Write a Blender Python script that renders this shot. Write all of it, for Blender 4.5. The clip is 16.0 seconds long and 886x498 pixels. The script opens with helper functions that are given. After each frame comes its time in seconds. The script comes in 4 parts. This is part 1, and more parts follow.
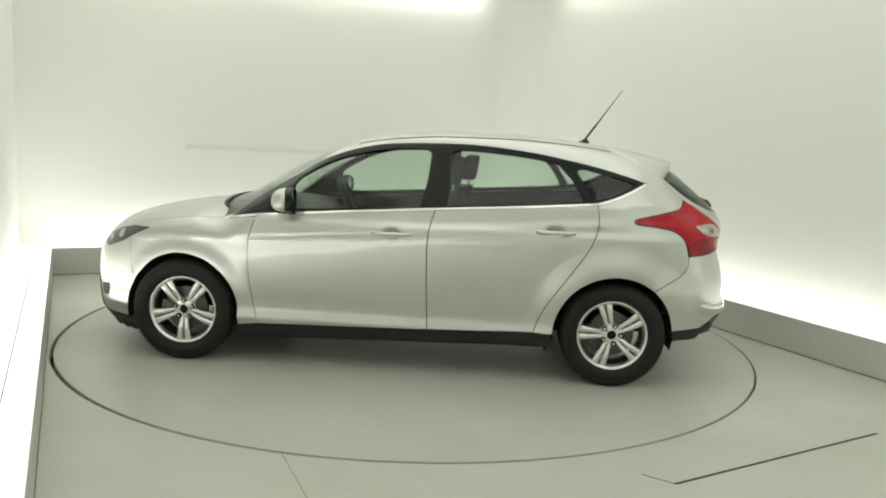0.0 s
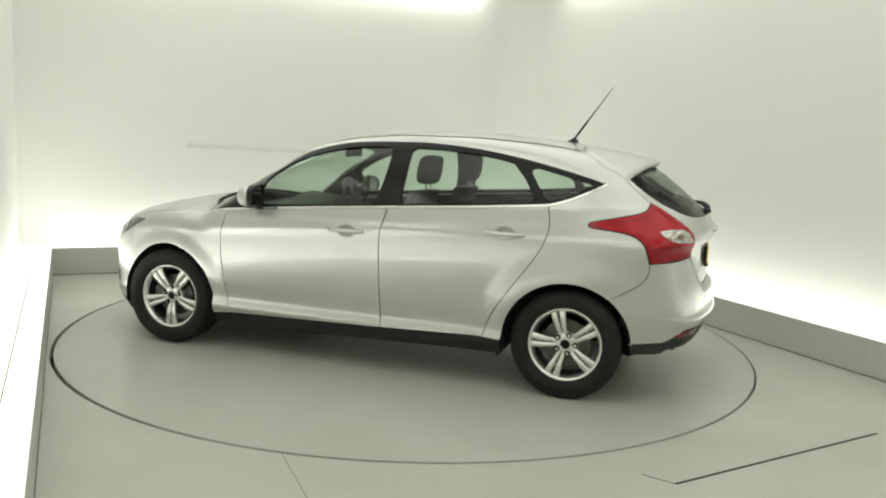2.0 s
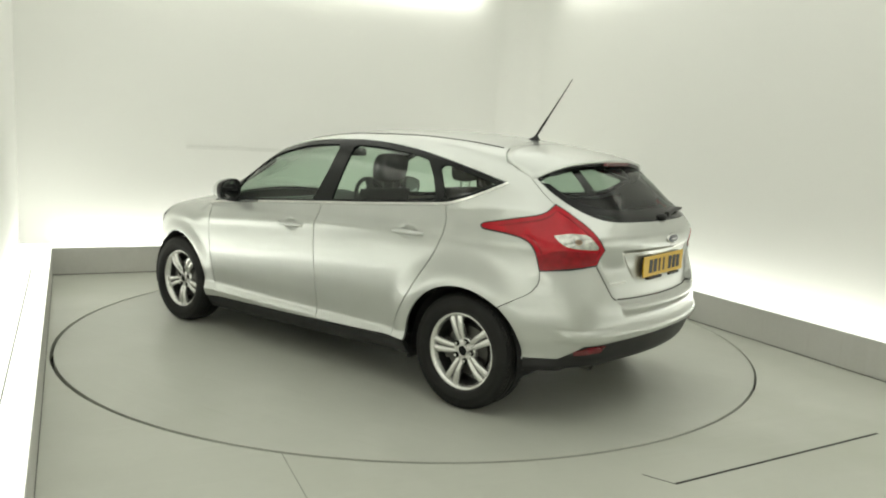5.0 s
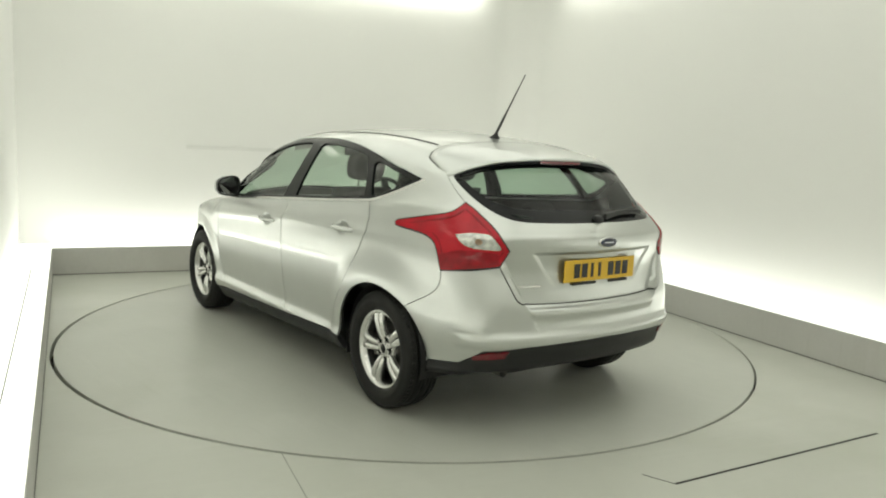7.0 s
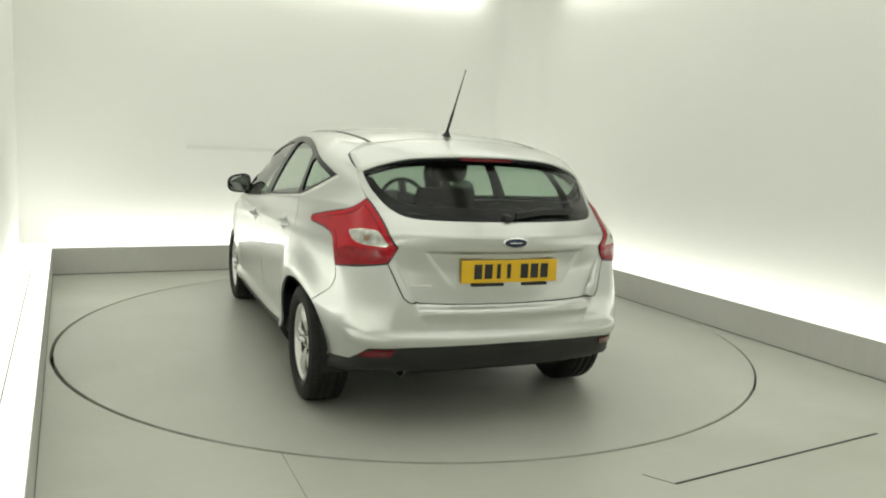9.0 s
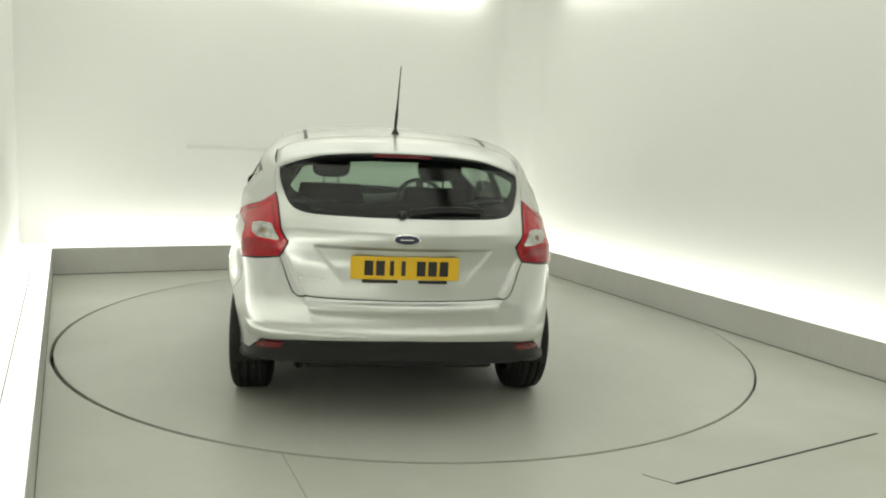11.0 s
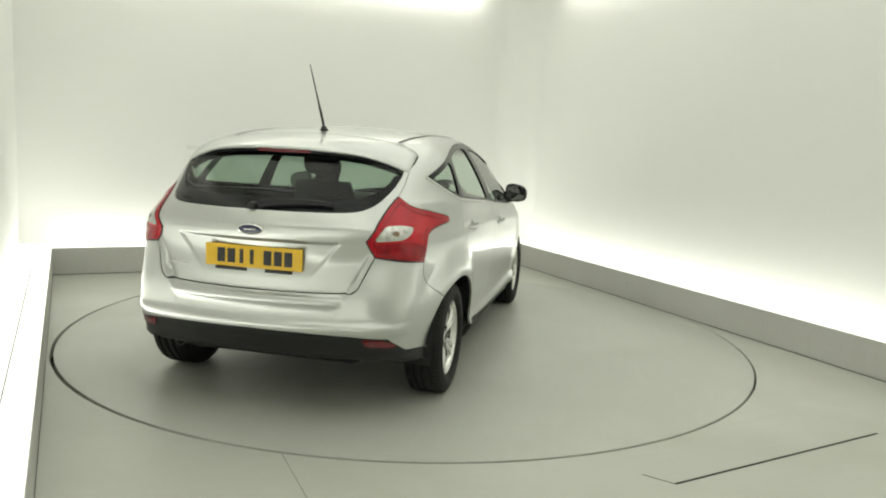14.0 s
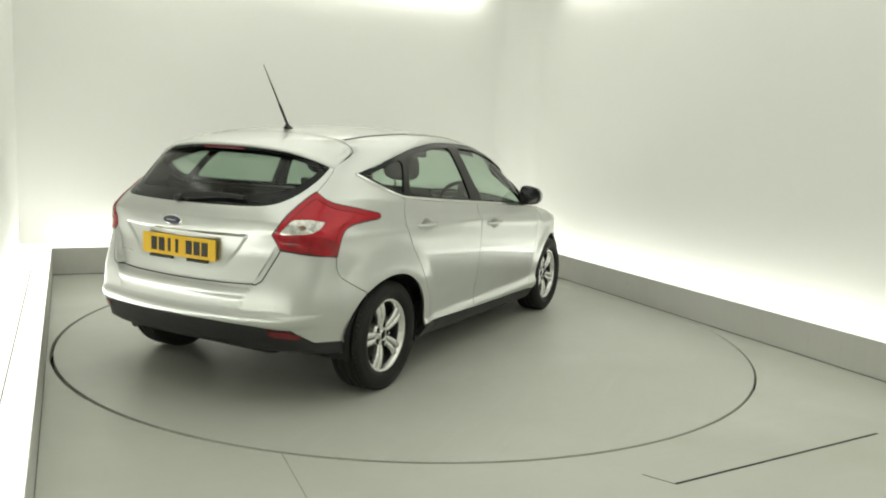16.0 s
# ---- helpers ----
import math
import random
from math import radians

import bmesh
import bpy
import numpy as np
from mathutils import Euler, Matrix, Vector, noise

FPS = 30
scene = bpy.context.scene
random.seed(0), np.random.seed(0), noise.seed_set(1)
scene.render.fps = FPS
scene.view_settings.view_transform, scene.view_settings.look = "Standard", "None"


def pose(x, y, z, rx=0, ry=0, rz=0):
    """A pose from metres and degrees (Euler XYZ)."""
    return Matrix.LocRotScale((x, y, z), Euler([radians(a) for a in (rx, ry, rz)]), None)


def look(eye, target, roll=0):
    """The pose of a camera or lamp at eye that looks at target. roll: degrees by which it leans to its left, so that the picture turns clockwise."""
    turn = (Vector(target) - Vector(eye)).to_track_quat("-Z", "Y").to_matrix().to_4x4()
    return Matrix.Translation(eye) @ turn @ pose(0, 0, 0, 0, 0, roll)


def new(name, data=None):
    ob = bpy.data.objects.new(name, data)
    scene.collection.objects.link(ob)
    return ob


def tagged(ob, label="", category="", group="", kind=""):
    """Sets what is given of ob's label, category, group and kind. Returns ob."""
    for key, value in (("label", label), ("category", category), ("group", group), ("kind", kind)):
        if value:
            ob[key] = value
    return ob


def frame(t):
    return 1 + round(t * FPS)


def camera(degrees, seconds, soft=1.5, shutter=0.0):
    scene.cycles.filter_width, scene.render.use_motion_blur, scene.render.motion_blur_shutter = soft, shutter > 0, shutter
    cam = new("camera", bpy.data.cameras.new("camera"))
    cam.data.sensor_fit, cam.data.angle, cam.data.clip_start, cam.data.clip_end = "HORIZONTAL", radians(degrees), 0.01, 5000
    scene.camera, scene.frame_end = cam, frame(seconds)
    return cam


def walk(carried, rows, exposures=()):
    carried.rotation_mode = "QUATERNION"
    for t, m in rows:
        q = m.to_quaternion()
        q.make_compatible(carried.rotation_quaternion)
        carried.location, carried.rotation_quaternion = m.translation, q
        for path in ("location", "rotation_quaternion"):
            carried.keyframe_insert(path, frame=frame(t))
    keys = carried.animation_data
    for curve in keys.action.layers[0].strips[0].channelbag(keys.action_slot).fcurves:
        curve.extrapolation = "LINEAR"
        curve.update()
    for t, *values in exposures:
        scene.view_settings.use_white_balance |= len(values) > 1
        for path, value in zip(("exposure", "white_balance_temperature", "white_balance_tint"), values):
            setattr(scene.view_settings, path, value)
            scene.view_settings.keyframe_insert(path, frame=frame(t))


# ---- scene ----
# ---------------------------------------------------------------- camera
cam = camera(59.66, 16.0, soft=2.0)
EYE = Vector((0.0, -5.749, 1.450))
YAW, PITCH = radians(2.12), radians(-8.20)
AIM = EYE + Vector((math.sin(YAW) * math.cos(PITCH), math.cos(YAW) * math.cos(PITCH), math.sin(PITCH)))
CAM_POSE = look(EYE, AIM, 2.70)
walk(cam, [(0.0, CAM_POSE), (16.0, CAM_POSE)], exposures=[(0.0, -0.12), (16.0, -0.12)])

# the room stands turned by this much against the camera's axes; u runs along the back wall, v into the room
TURN = 24.0
ROOM = pose(0, 0, 0, 0, 0, TURN)
KERB_L, KERB_R, KERB_B, KERB_H, KERB_T = -2.48, 2.455, 2.76, 0.255, 0.13
WALL_L, WALL_R, WALL_B, WALL_F, CEIL = -2.76, 2.75, 3.04, -6.6, 3.40
RING_R = 2.447

# ---------------------------------------------------------------- light
world = bpy.data.worlds.new("world")
scene.world = world
world.use_nodes = True
world.node_tree.nodes["Background"].inputs[0].default_value = (0.9, 0.95, 1.0, 1)
world.node_tree.nodes["Background"].inputs[1].default_value = 0.02

LAMP_COLOUR = (0.98, 1.0, 0.893)


def area_lamp(name, at, size_x, size_y, watts, turn=(0, 0, 0), spread=180):
    data = bpy.data.lights.new(name, "AREA")
    data.shape, data.size, data.size_y = "RECTANGLE", size_x, size_y
    data.energy, data.color, data.spread = watts, LAMP_COLOUR, radians(spread)
    ob = new(name, data)
    ob.matrix_world = ROOM @ pose(*at, *turn)
    return tagged(ob, "long white studio light along a wall or overhead, the front one added", "strip light", kind="structure")


# glowing ledges on top of the upstands, facing up
LEDGE = KERB_H + 0.010
area_lamp("ledge_lamp_back", (-0.02, 2.902, LEDGE), 4.85, 0.265, 17, (180, 0, 0))
area_lamp("ledge_lamp_left", (-2.621, -1.90, LEDGE), 0.265, 9.2, 30, (180, 0, 0))
area_lamp("ledge_lamp_right", (2.604, -1.90, LEDGE), 0.285, 9.2, 20, (180, 0, 0))
# strips along the top of the walls, facing them
area_lamp("cove_lamp_back", (-0.20, 2.86, 3.14), 4.5, 0.12, 17, (90, 0, 0))
area_lamp("cove_lamp_right", (2.57, -1.8, 3.14), 0.12, 8.0, 18, (0, -90, 0))
area_lamp("cove_lamp_left", (-2.58, -1.8, 3.14), 0.12, 8.0, 22, (0, 90, 0))
# unseen fill added behind the camera to brighten the car's near side
area_lamp("added_front_fill", (0.0, -6.35, 3.24), 4.6, 0.30, 20)
# the two large diffusers over the turntable
area_lamp("ceiling_lamp", (-1.15, -1.2, 3.30), 2.1, 7.2, 46)
area_lamp("ceiling_lamp", (1.15, -1.2, 3.30), 2.1, 7.2, 46)


# ---------------------------------------------------------------- materials
def mat(name, colour, rough=0.5, metal=0.0, vary=0.06, scale=3.0, fine=60.0, bump=0.0, coat=0.0, rough_vary=0.05,
        spec=0.5, tint=None):
    """A painted, moulded or cast surface: two scales of variation in colour and gloss, and a fine relief."""
    m = bpy.data.materials.new(name)
    m.use_nodes = True
    nt = m.node_tree
    b = nt.nodes["Principled BSDF"]
    b.inputs["Metallic"].default_value = metal
    b.inputs["Coat Weight"].default_value = coat
    b.inputs["Coat Roughness"].default_value = 0.04
    b.inputs["Specular IOR Level"].default_value = spec
    co = nt.nodes.new("ShaderNodeTexCoord")
    big, small = nt.nodes.new("ShaderNodeTexNoise"), nt.nodes.new("ShaderNodeTexNoise")
    for n, s in ((big, scale), (small, fine)):
        n.inputs["Scale"].default_value = s
        n.inputs["Detail"].default_value = 4
        nt.links.new(co.outputs["Object"], n.inputs["Vector"])
    mixn = nt.nodes.new("ShaderNodeMath")
    mixn.operation = "MULTIPLY_ADD"
    mixn.inputs[1].default_value = 0.35
    nt.links.new(small.outputs["Fac"], mixn.inputs[0])
    nt.links.new(big.outputs["Fac"], mixn.inputs[2])
    ramp = nt.nodes.new("ShaderNodeMapRange")
    ramp.inputs[1].default_value, ramp.inputs[2].default_value = 0.15, 1.20
    nt.links.new(mixn.outputs[0], ramp.inputs[0])
    mix = nt.nodes.new("ShaderNodeMix")
    mix.data_type = "RGBA"
    dark = tint or [c * (1 - 1.5 * vary) for c in colour]
    mix.inputs[6].default_value = (*[min(1, c * (1 + vary)) for c in colour], 1)
    mix.inputs[7].default_value = (*dark, 1)
    nt.links.new(ramp.outputs[0], mix.inputs[0])
    nt.links.new(mix.outputs[2], b.inputs["Base Color"])
    rr = nt.nodes.new("ShaderNodeMapRange")
    rr.inputs[3].default_value, rr.inputs[4].default_value = max(0.02, rough - rough_vary), min(1, rough + rough_vary)
    nt.links.new(big.outputs["Fac"], rr.inputs[0])
    nt.links.new(rr.outputs[0], b.inputs["Roughness"])
    if bump:
        bp = nt.nodes.new("ShaderNodeBump")
        bp.inputs["Strength"].default_value, bp.inputs["Distance"].default_value = bump, 0.002
        nt.links.new(small.outputs["Fac"], bp.inputs["Height"])
        nt.links.new(bp.outputs[0], b.inputs["Normal"])
    return m


def worn(m, pale, dirt):
    """Adds wear to a painted floor: pale rubbed patches, long faint scuffs and small dark specks."""
    nt = m.node_tree
    b = nt.nodes["Principled BSDF"]
    co = nt.nodes.new("ShaderNodeTexCoord")
    last = b.inputs["Base Color"].links[0].from_socket

    def layer(last, scale, stretch, turn, low, high, amount, colour, detail=5):
        mp, n, r, mx = (nt.nodes.new(k) for k in ("ShaderNodeMapping", "ShaderNodeTexNoise", "ShaderNodeMapRange", "ShaderNodeMix"))
        mp.inputs["Rotation"].default_value = (0, 0, radians(turn))
        mp.inputs["Scale"].default_value = (1, stretch, 1)
        n.inputs["Scale"].default_value, n.inputs["Detail"].default_value = scale, detail
        r.inputs[1].default_value, r.inputs[2].default_value, r.inputs[4].default_value = low, high, amount
        mx.data_type = "RGBA"
        mx.inputs[7].default_value = (*colour, 1)
        nt.links.new(co.outputs["Object"], mp.inputs["Vector"])
        nt.links.new(mp.outputs[0], n.inputs["Vector"])
        nt.links.new(n.outputs["Fac"], r.inputs[0])
        nt.links.new(r.outputs[0], mx.inputs[0])
        nt.links.new(last, mx.inputs[6])
        return mx.outputs[2], r.outputs[0]

    last, rub = layer(last, 1.1, 1.0, 0, 0.50, 0.72, 0.55, pale)
    last, _ = layer(last, 1.6, 9.0, 35, 0.56, 0.78, 0.28, pale)
    last, _ = layer(last, 0.9, 1.0, 0, 0.52, 0.75, 0.40, dirt)
    last, _ = layer(last, 2.2, 14.0, -50, 0.62, 0.80, 0.30, dirt)
    last, _ = layer(last, 17.0, 1.0, 0, 0.72, 0.80, 0.60, [c * 0.5 for c in dirt])
    nt.links.new(last, b.inputs["Base Color"])
    return m


def glow(name, colour, strength):
    m = bpy.data.materials.new(name)
    m.use_nodes = True
    b = m.node_tree.nodes["Principled BSDF"]
    b.inputs["Base Color"].default_value = (0.8, 0.8, 0.78, 1)
    b.inputs["Emission Color"].default_value = (*colour, 1)
    b.inputs["Emission Strength"].default_value = strength
    return m


M_WALL = mat("white_wall_paint", (0.79, 0.79, 0.76), 0.75, vary=0.02, scale=0.7, fine=90, bump=0.05)
M_KERB = mat("kerb_paint", (0.54, 0.535, 0.50), 0.55, vary=0.13, scale=2.2, fine=40, bump=0.08)
M_FLOOR = mat("grey_floor_paint", (0.495, 0.505, 0.45), 0.34, vary=0.05, scale=0.9, fine=14, rough_vary=0.06, spec=0.36)
M_TABLE = mat("turntable_paint", (0.475, 0.485, 0.435), 0.34, vary=0.05, scale=0.8, fine=14, rough_vary=0.06, spec=0.36)
worn(M_FLOOR, (0.57, 0.575, 0.52), (0.40, 0.425, 0.335))
worn(M_TABLE, (0.55, 0.555, 0.505), (0.385, 0.40, 0.33))
M_GAP = mat("dark_gap", (0.02, 0.02, 0.018), 0.8)
M_JOINT = mat("wall_joint_paint", (0.725, 0.725, 0.695), 0.75, vary=0.05, scale=2, fine=60)
M_GAPGREY = mat("grimy_joint_and_shade", (0.17, 0.17, 0.15), 0.7, vary=0.4, scale=4, fine=60)
worn(M_KERB, (0.62, 0.615, 0.59), (0.42, 0.40, 0.345))
M_FILLED = mat("filled_joint", (0.33, 0.34, 0.29), 0.6, vary=0.3, scale=5, fine=60)
M_CEIL = mat("ceiling_paint", (0.78, 0.78, 0.76), 0.8, vary=0.02, scale=0.8)
M_TUBE = glow("light_panel_diffuser", (0.98, 1.0, 0.93), 1.0)
M_LID = mat("lit_grey_lid", (0.30, 0.30, 0.28), 0.5, vary=0.1)
M_STEEL = mat("white_steel", (0.6, 0.6, 0.58), 0.4)


# ---------------------------------------------------------------- mesh helpers
def part(name, bm, material, parent=None, label="", smooth=False):
    me = bpy.data.meshes.new(name)
    bm.normal_update()
    bm.to_mesh(me)
    bm.free()
    for m in material if isinstance(material, (list, tuple)) else [material]:
        me.materials.append(m)
    if smooth:
        for f in me.polygons:
            f.use_smooth = True
    ob = new(name, me)
    if parent is not None:
        ob.parent = parent
    if label:
        ob["label"] = label
    return ob


def box(bm, lo, hi, bevel=0.0, mi=0):
    lo, hi = Vector(lo), Vector(hi)
    r = bmesh.ops.create_cube(bm, size=1.0, matrix=Matrix.LocRotScale((lo + hi) / 2, None, hi - lo))
    fs = set(f for v in r["verts"] for f in v.link_faces)
    for f in fs:
        f.material_index = mi
    if bevel:
        es = list({e for v in r["verts"] for e in v.link_edges})
        bmesh.ops.bevel(bm, geom=es, offset=bevel, segments=2, affect="EDGES", profile=0.6)
    return bm


def boxed(lo, hi, bevel=0.0):
    return box(bmesh.new(), lo, hi, bevel)


def structure(name, bm, material, label, category):
    ob = part(name, bm, material)
    ob.matrix_world = ROOM
    return tagged(ob, label, category, kind="structure")


# ---------------------------------------------------------------- the room
def build_room():
    # floor with a round hole for the turntable plate
    bm = bmesh.new()
    n = 128
    # clip the square by the circle: four corner pieces joined as one ring of quads
    ring, outer = [], []
    # the hole lies a few millimetres off the plate's middle
    off = ROOM.to_3x3().inverted() @ Vector((-0.0045, -0.0075, 0))
    for i in range(n):
        a = 2 * math.pi * i / n
        c, s = math.cos(a), math.sin(a)
        ring.append(bm.verts.new((c * (RING_R + 0.0065) + off.x, s * (RING_R + 0.0065) + off.y, 0)))
        k = 2.46 / max(abs(c), abs(s))
        outer.append(bm.verts.new((c * k, s * k, 0)))
    for i in range(n):
        j = (i + 1) % n
        bm.faces.new((ring[i], outer[i], outer[j], ring[j]))
    lo, hi = (-2.46, 2.46)
    for q in ([(WALL_L, WALL_F), (WALL_R, WALL_F), (WALL_R, lo), (WALL_L, lo)],
              [(WALL_L, lo), (lo, lo), (lo, hi), (WALL_L, hi)],
              [(hi, lo), (WALL_R, lo), (WALL_R, hi), (hi, hi)],
              [(WALL_L, hi), (WALL_R, hi), (WALL_R, WALL_B), (WALL_L, WALL_B)]):
        bm.faces.new([bm.verts.new((x, y, 0)) for x, y in q])
    r = bmesh.ops.extrude_face_region(bm, geom=bm.faces[:])
    bmesh.ops.translate(bm, verts=[v for v in r["geom"] if isinstance(v, bmesh.types.BMVert)], vec=(0, 0, -0.08))
    bmesh.ops.recalc_face_normals(bm, faces=bm.faces[:])
    floor = structure("floor", bm, M_FLOOR, "smooth pale grey-green painted studio floor", "floor")
    # dark pit below the gap round the turntable
    structure("turntable_pit", boxed((-2.6, -2.6, -0.16), (2.6, 2.6, -0.10)), M_GAP, "dark pit under the turntable", "floor")

    # seams: narrow dark joints laid in the floor
    def seam(a, b, w=0.006, m=M_GAP):
        a, b = Vector((*a, 0)), Vector((*b, 0))
        d = (b - a).normalized()
        nrm = Vector((-d.y, d.x, 0)) * w / 2
        bm2 = bmesh.new()
        vs = [bm2.verts.new(q + Vector((0, 0, z))) for z in (-0.006, 0.0015) for q in (a - nrm, b - nrm, b + nrm, a + nrm)]
        bm2.faces.new(vs[4:])
        for i in range(4):
            j = (i + 1) % 4
            bm2.faces.new((vs[i], vs[j], vs[4 + j], vs[4 + i]))
        ob = part("floor_seam", bm2, m)
        return tagged(ob, "dark narrow joint in the painted floor", "floor seam", kind="structure")

    seam((1.18, -2.588), (2.50, -1.892), 0.013)
    seam((-0.561, -2.40), (-0.385, -2.83), 0.004, M_FILLED)
    seam((1.06, -2.50), (1.18, -2.588), 0.005, M_GAPGREY)

    # kerbs, each a thick upstand with a pale top board
    for nm, lo, hi in (("kerb_left", (KERB_L - KERB_T, WALL_F, 0.001), (KERB_L, KERB_B, KERB_H)),
                       ("kerb_right", (KERB_R, WALL_F, 0.001), (KERB_R + KERB_T, KERB_B, KERB_H)),
                       ("kerb_back", (KERB_L - KERB_T, KERB_B + 0.003, 0.001), (KERB_R + KERB_T, KERB_B + KERB_T, KERB_H))):
        structure(nm, boxed(lo, (hi[0], hi[1], hi[2]), 0.002), M_KERB, "low grey painted upstand along the wall", "kerb")
        # dark strip at the foot: joint line plus contact shade put in as colour
        if nm == "kerb_back":
            jo = ((KERB_L, KERB_B - 0.004, 0.001), (KERB_R, KERB_B + 0.002, 0.007))
        else:
            jo = ((hi[0] - 0.002, lo[1], 0.001), (hi[0] + 0.004, hi[1], 0.007)) if nm == "kerb_left" else ((lo[0] - 0.004, lo[1], 0.001), (lo[0] + 0.002, hi[1], 0.007))
        structure(nm.replace("kerb", "kerb_joint_shade"), boxed(*jo), M_GAPGREY, "dark joint line with painted contact shade between upstand and floor", "trim")
    # diffuser panels that close the ledge between upstand and wall
    for nm, lo, hi in (("ledge_left", (WALL_L, WALL_F, KERB_H + 0.001), (KERB_L - 0.004, WALL_B, KERB_H + 0.006)),
                       ("ledge_right", (KERB_R + 0.004, WALL_F, KERB_H + 0.001), (WALL_R, WALL_B, KERB_H + 0.006)),
                       ("ledge_back", (KERB_L - 0.003, KERB_B + 0.004, KERB_H + 0.001), (KERB_R + 0.003, WALL_B, KERB_H + 0.006))):
        structure(nm, boxed(lo, hi), M_TUBE, "glowing white diffuser panel on the ledge", "light panel")
    structure("ledge_joint", boxed((-2.613, -2.0, LEDGE + 0.002), (-2.607, 1.645, LEDGE + 0.004)), M_GAPGREY, "thin dark joint between diffuser panels", "trim")

    # walls
    t = 0.15
    for nm, lo, hi in (("wall_left", (WALL_L - t, WALL_F - t, -0.1), (WALL_L, WALL_B + t, CEIL)),
                       ("wall_right", (WALL_R, WALL_F - t, -0.1), (WALL_R + t, WALL_B + t, CEIL)),
                       ("wall_front", (WALL_L, WALL_F - t, -0.1), (WALL_R, WALL_F, CEIL))):
        structure(nm, boxed(lo, hi), M_WALL, "plain matt white studio wall", "wall")
    structure("wall_back", boxed((WALL_L, WALL_B, -0.1), (WALL_R, WALL_B + t, CEIL)), M_WALL, "plain matt white studio wall", "wall")
    # rounded corner between the back wall and the side wall
    bm = bmesh.new()
    rad, n = 0.40, 12
    for z in (-0.05, CEIL):
        for i in range(n + 1):
            a = radians(90 * i / n)
            bm.verts.new((WALL_R - 0.001 - rad + rad * math.sin(a), WALL_B - 0.001 - rad + rad * math.cos(a), z))
        bm.verts.new((WALL_R - 0.001, WALL_B - 0.001, z))
    bm.verts.ensure_lookup_table()
    k = n + 2
    for i in range(n):
        f = bm.faces.new([bm.verts[j] for j in (i, i + 1, k + i + 1, k + i)])
        f.smooth = True
    bmesh.ops.recalc_face_normals(bm, faces=bm.faces[:])
    structure("wall_corner", bm, M_WALL, "rounded white corner between the studio walls", "wall")
    # faint horizontal joint in the back wall
    structure("wall_joint", boxed((-1.24, WALL_B - 0.004, 1.212), (0.55, WALL_B, 1.250), 0.002), M_JOINT, "faint horizontal joint in the white wall", "trim")
    structure("ceiling", boxed((WALL_L - t, WALL_F - t, CEIL + 0.002), (WALL_R + t, WALL_B + t, CEIL + 0.15)), M_CEIL,
              "plain white studio ceiling", "ceiling")

    # turntable plate in two levels of rings, with a thin steel edge
    bm = bmesh.new()
    n = 160
    radii = [0.4, 1.0, 1.6, 2.1, RING_R - 0.018]
    mid = bm.verts.new((0, 0, 0))
    rows = [[bm.verts.new((q * math.cos(2 * math.pi * i / n), q * math.sin(2 * math.pi * i / n), 0)) for i in range(n)] for q in radii]
    rows.append([bm.verts.new((v.co.x, v.co.y, -0.08)) for v in rows[-1]])
    for i in range(n):
        j = (i + 1) % n
        bm.faces.new((mid, rows[0][i], rows[0][j]))
        for a, b in zip(rows, rows[1:]):
            bm.faces.new((a[i], b[i], b[j], a[j]))
    tt = new("turntable")
    part("plate", bm, M_TABLE, tt, "grey-green painted round plate")
    bm = bmesh.new()
    rows = [[bm.verts.new((q * math.cos(2 * math.pi * i / n), q * math.sin(2 * math.pi * i / n), z)) for i in range(n)]
            for q, z in ((RING_R - 0.0178, -0.08), (RING_R - 0.0178, 0.0), (RING_R - 0.010, 0.0), (RING_R - 0.008, -0.002), (RING_R - 0.008, -0.08))]
    for a, b in zip(rows, rows[1:]):
        for i in range(n):
            j = (i + 1) % n
            bm.faces.new((a[i], b[i], b[j], a[j]))
    bmesh.ops.recalc_face_normals(bm, faces=bm.faces[:])
    part("edge_band", bm, M_TABLE, tt, "painted steel edge band")
    tagged(tt, "round grey-green painted turntable plate flush with the floor", "turntable")

    # housings of the lights, the front one for the added fill
    for nm, lo, hi in (("cove_tray_back", (-2.45, 2.78, 3.06), (2.05, 2.855, 3.22)),
                       ("cove_tray_right", (2.49, -5.8, 3.06), (2.565, 2.2, 3.22)), ("cove_tray_left", (-2.575, -5.8, 3.06), (-2.50, 2.2, 3.22)),
                       ("added_front_fill_tray", (-2.3, -6.52, 3.25), (2.3, -6.18, 3.30)), ("ceiling_tray_left", (-2.22, -4.82, 3.31), (-0.08, 2.42, 3.395)),
                       ("ceiling_tray_right", (0.08, -4.82, 3.31), (2.22, 2.42, 3.395))):
        structure(nm, boxed(lo, hi, 0.004), M_STEEL, "white sheet steel housing added round a strip light", "light fitting")
    return tt


def build_block():
    """The small black block by the edge of the turntable."""
    bl = new("cable_box")
    bl.matrix_world = ROOM @ pose(1.72, 1.68, 0.003)
    part("case", boxed((-0.11, -0.115, 0), (0.11, 0.115, 0.066), 0.006), M_GAP, bl, "black case")
    # grey top sheet: light falling on the box's top, put into the colour
    part("lid", boxed((-0.113, -0.118, 0.067), (0.113, 0.118, 0.080), 0.004), M_LID, bl, "lid with the light on top put into its grey")
    return tagged(bl, "small black box on the floor, its lid painted grey as if lit", "box")


turntable = build_room()
build_block()


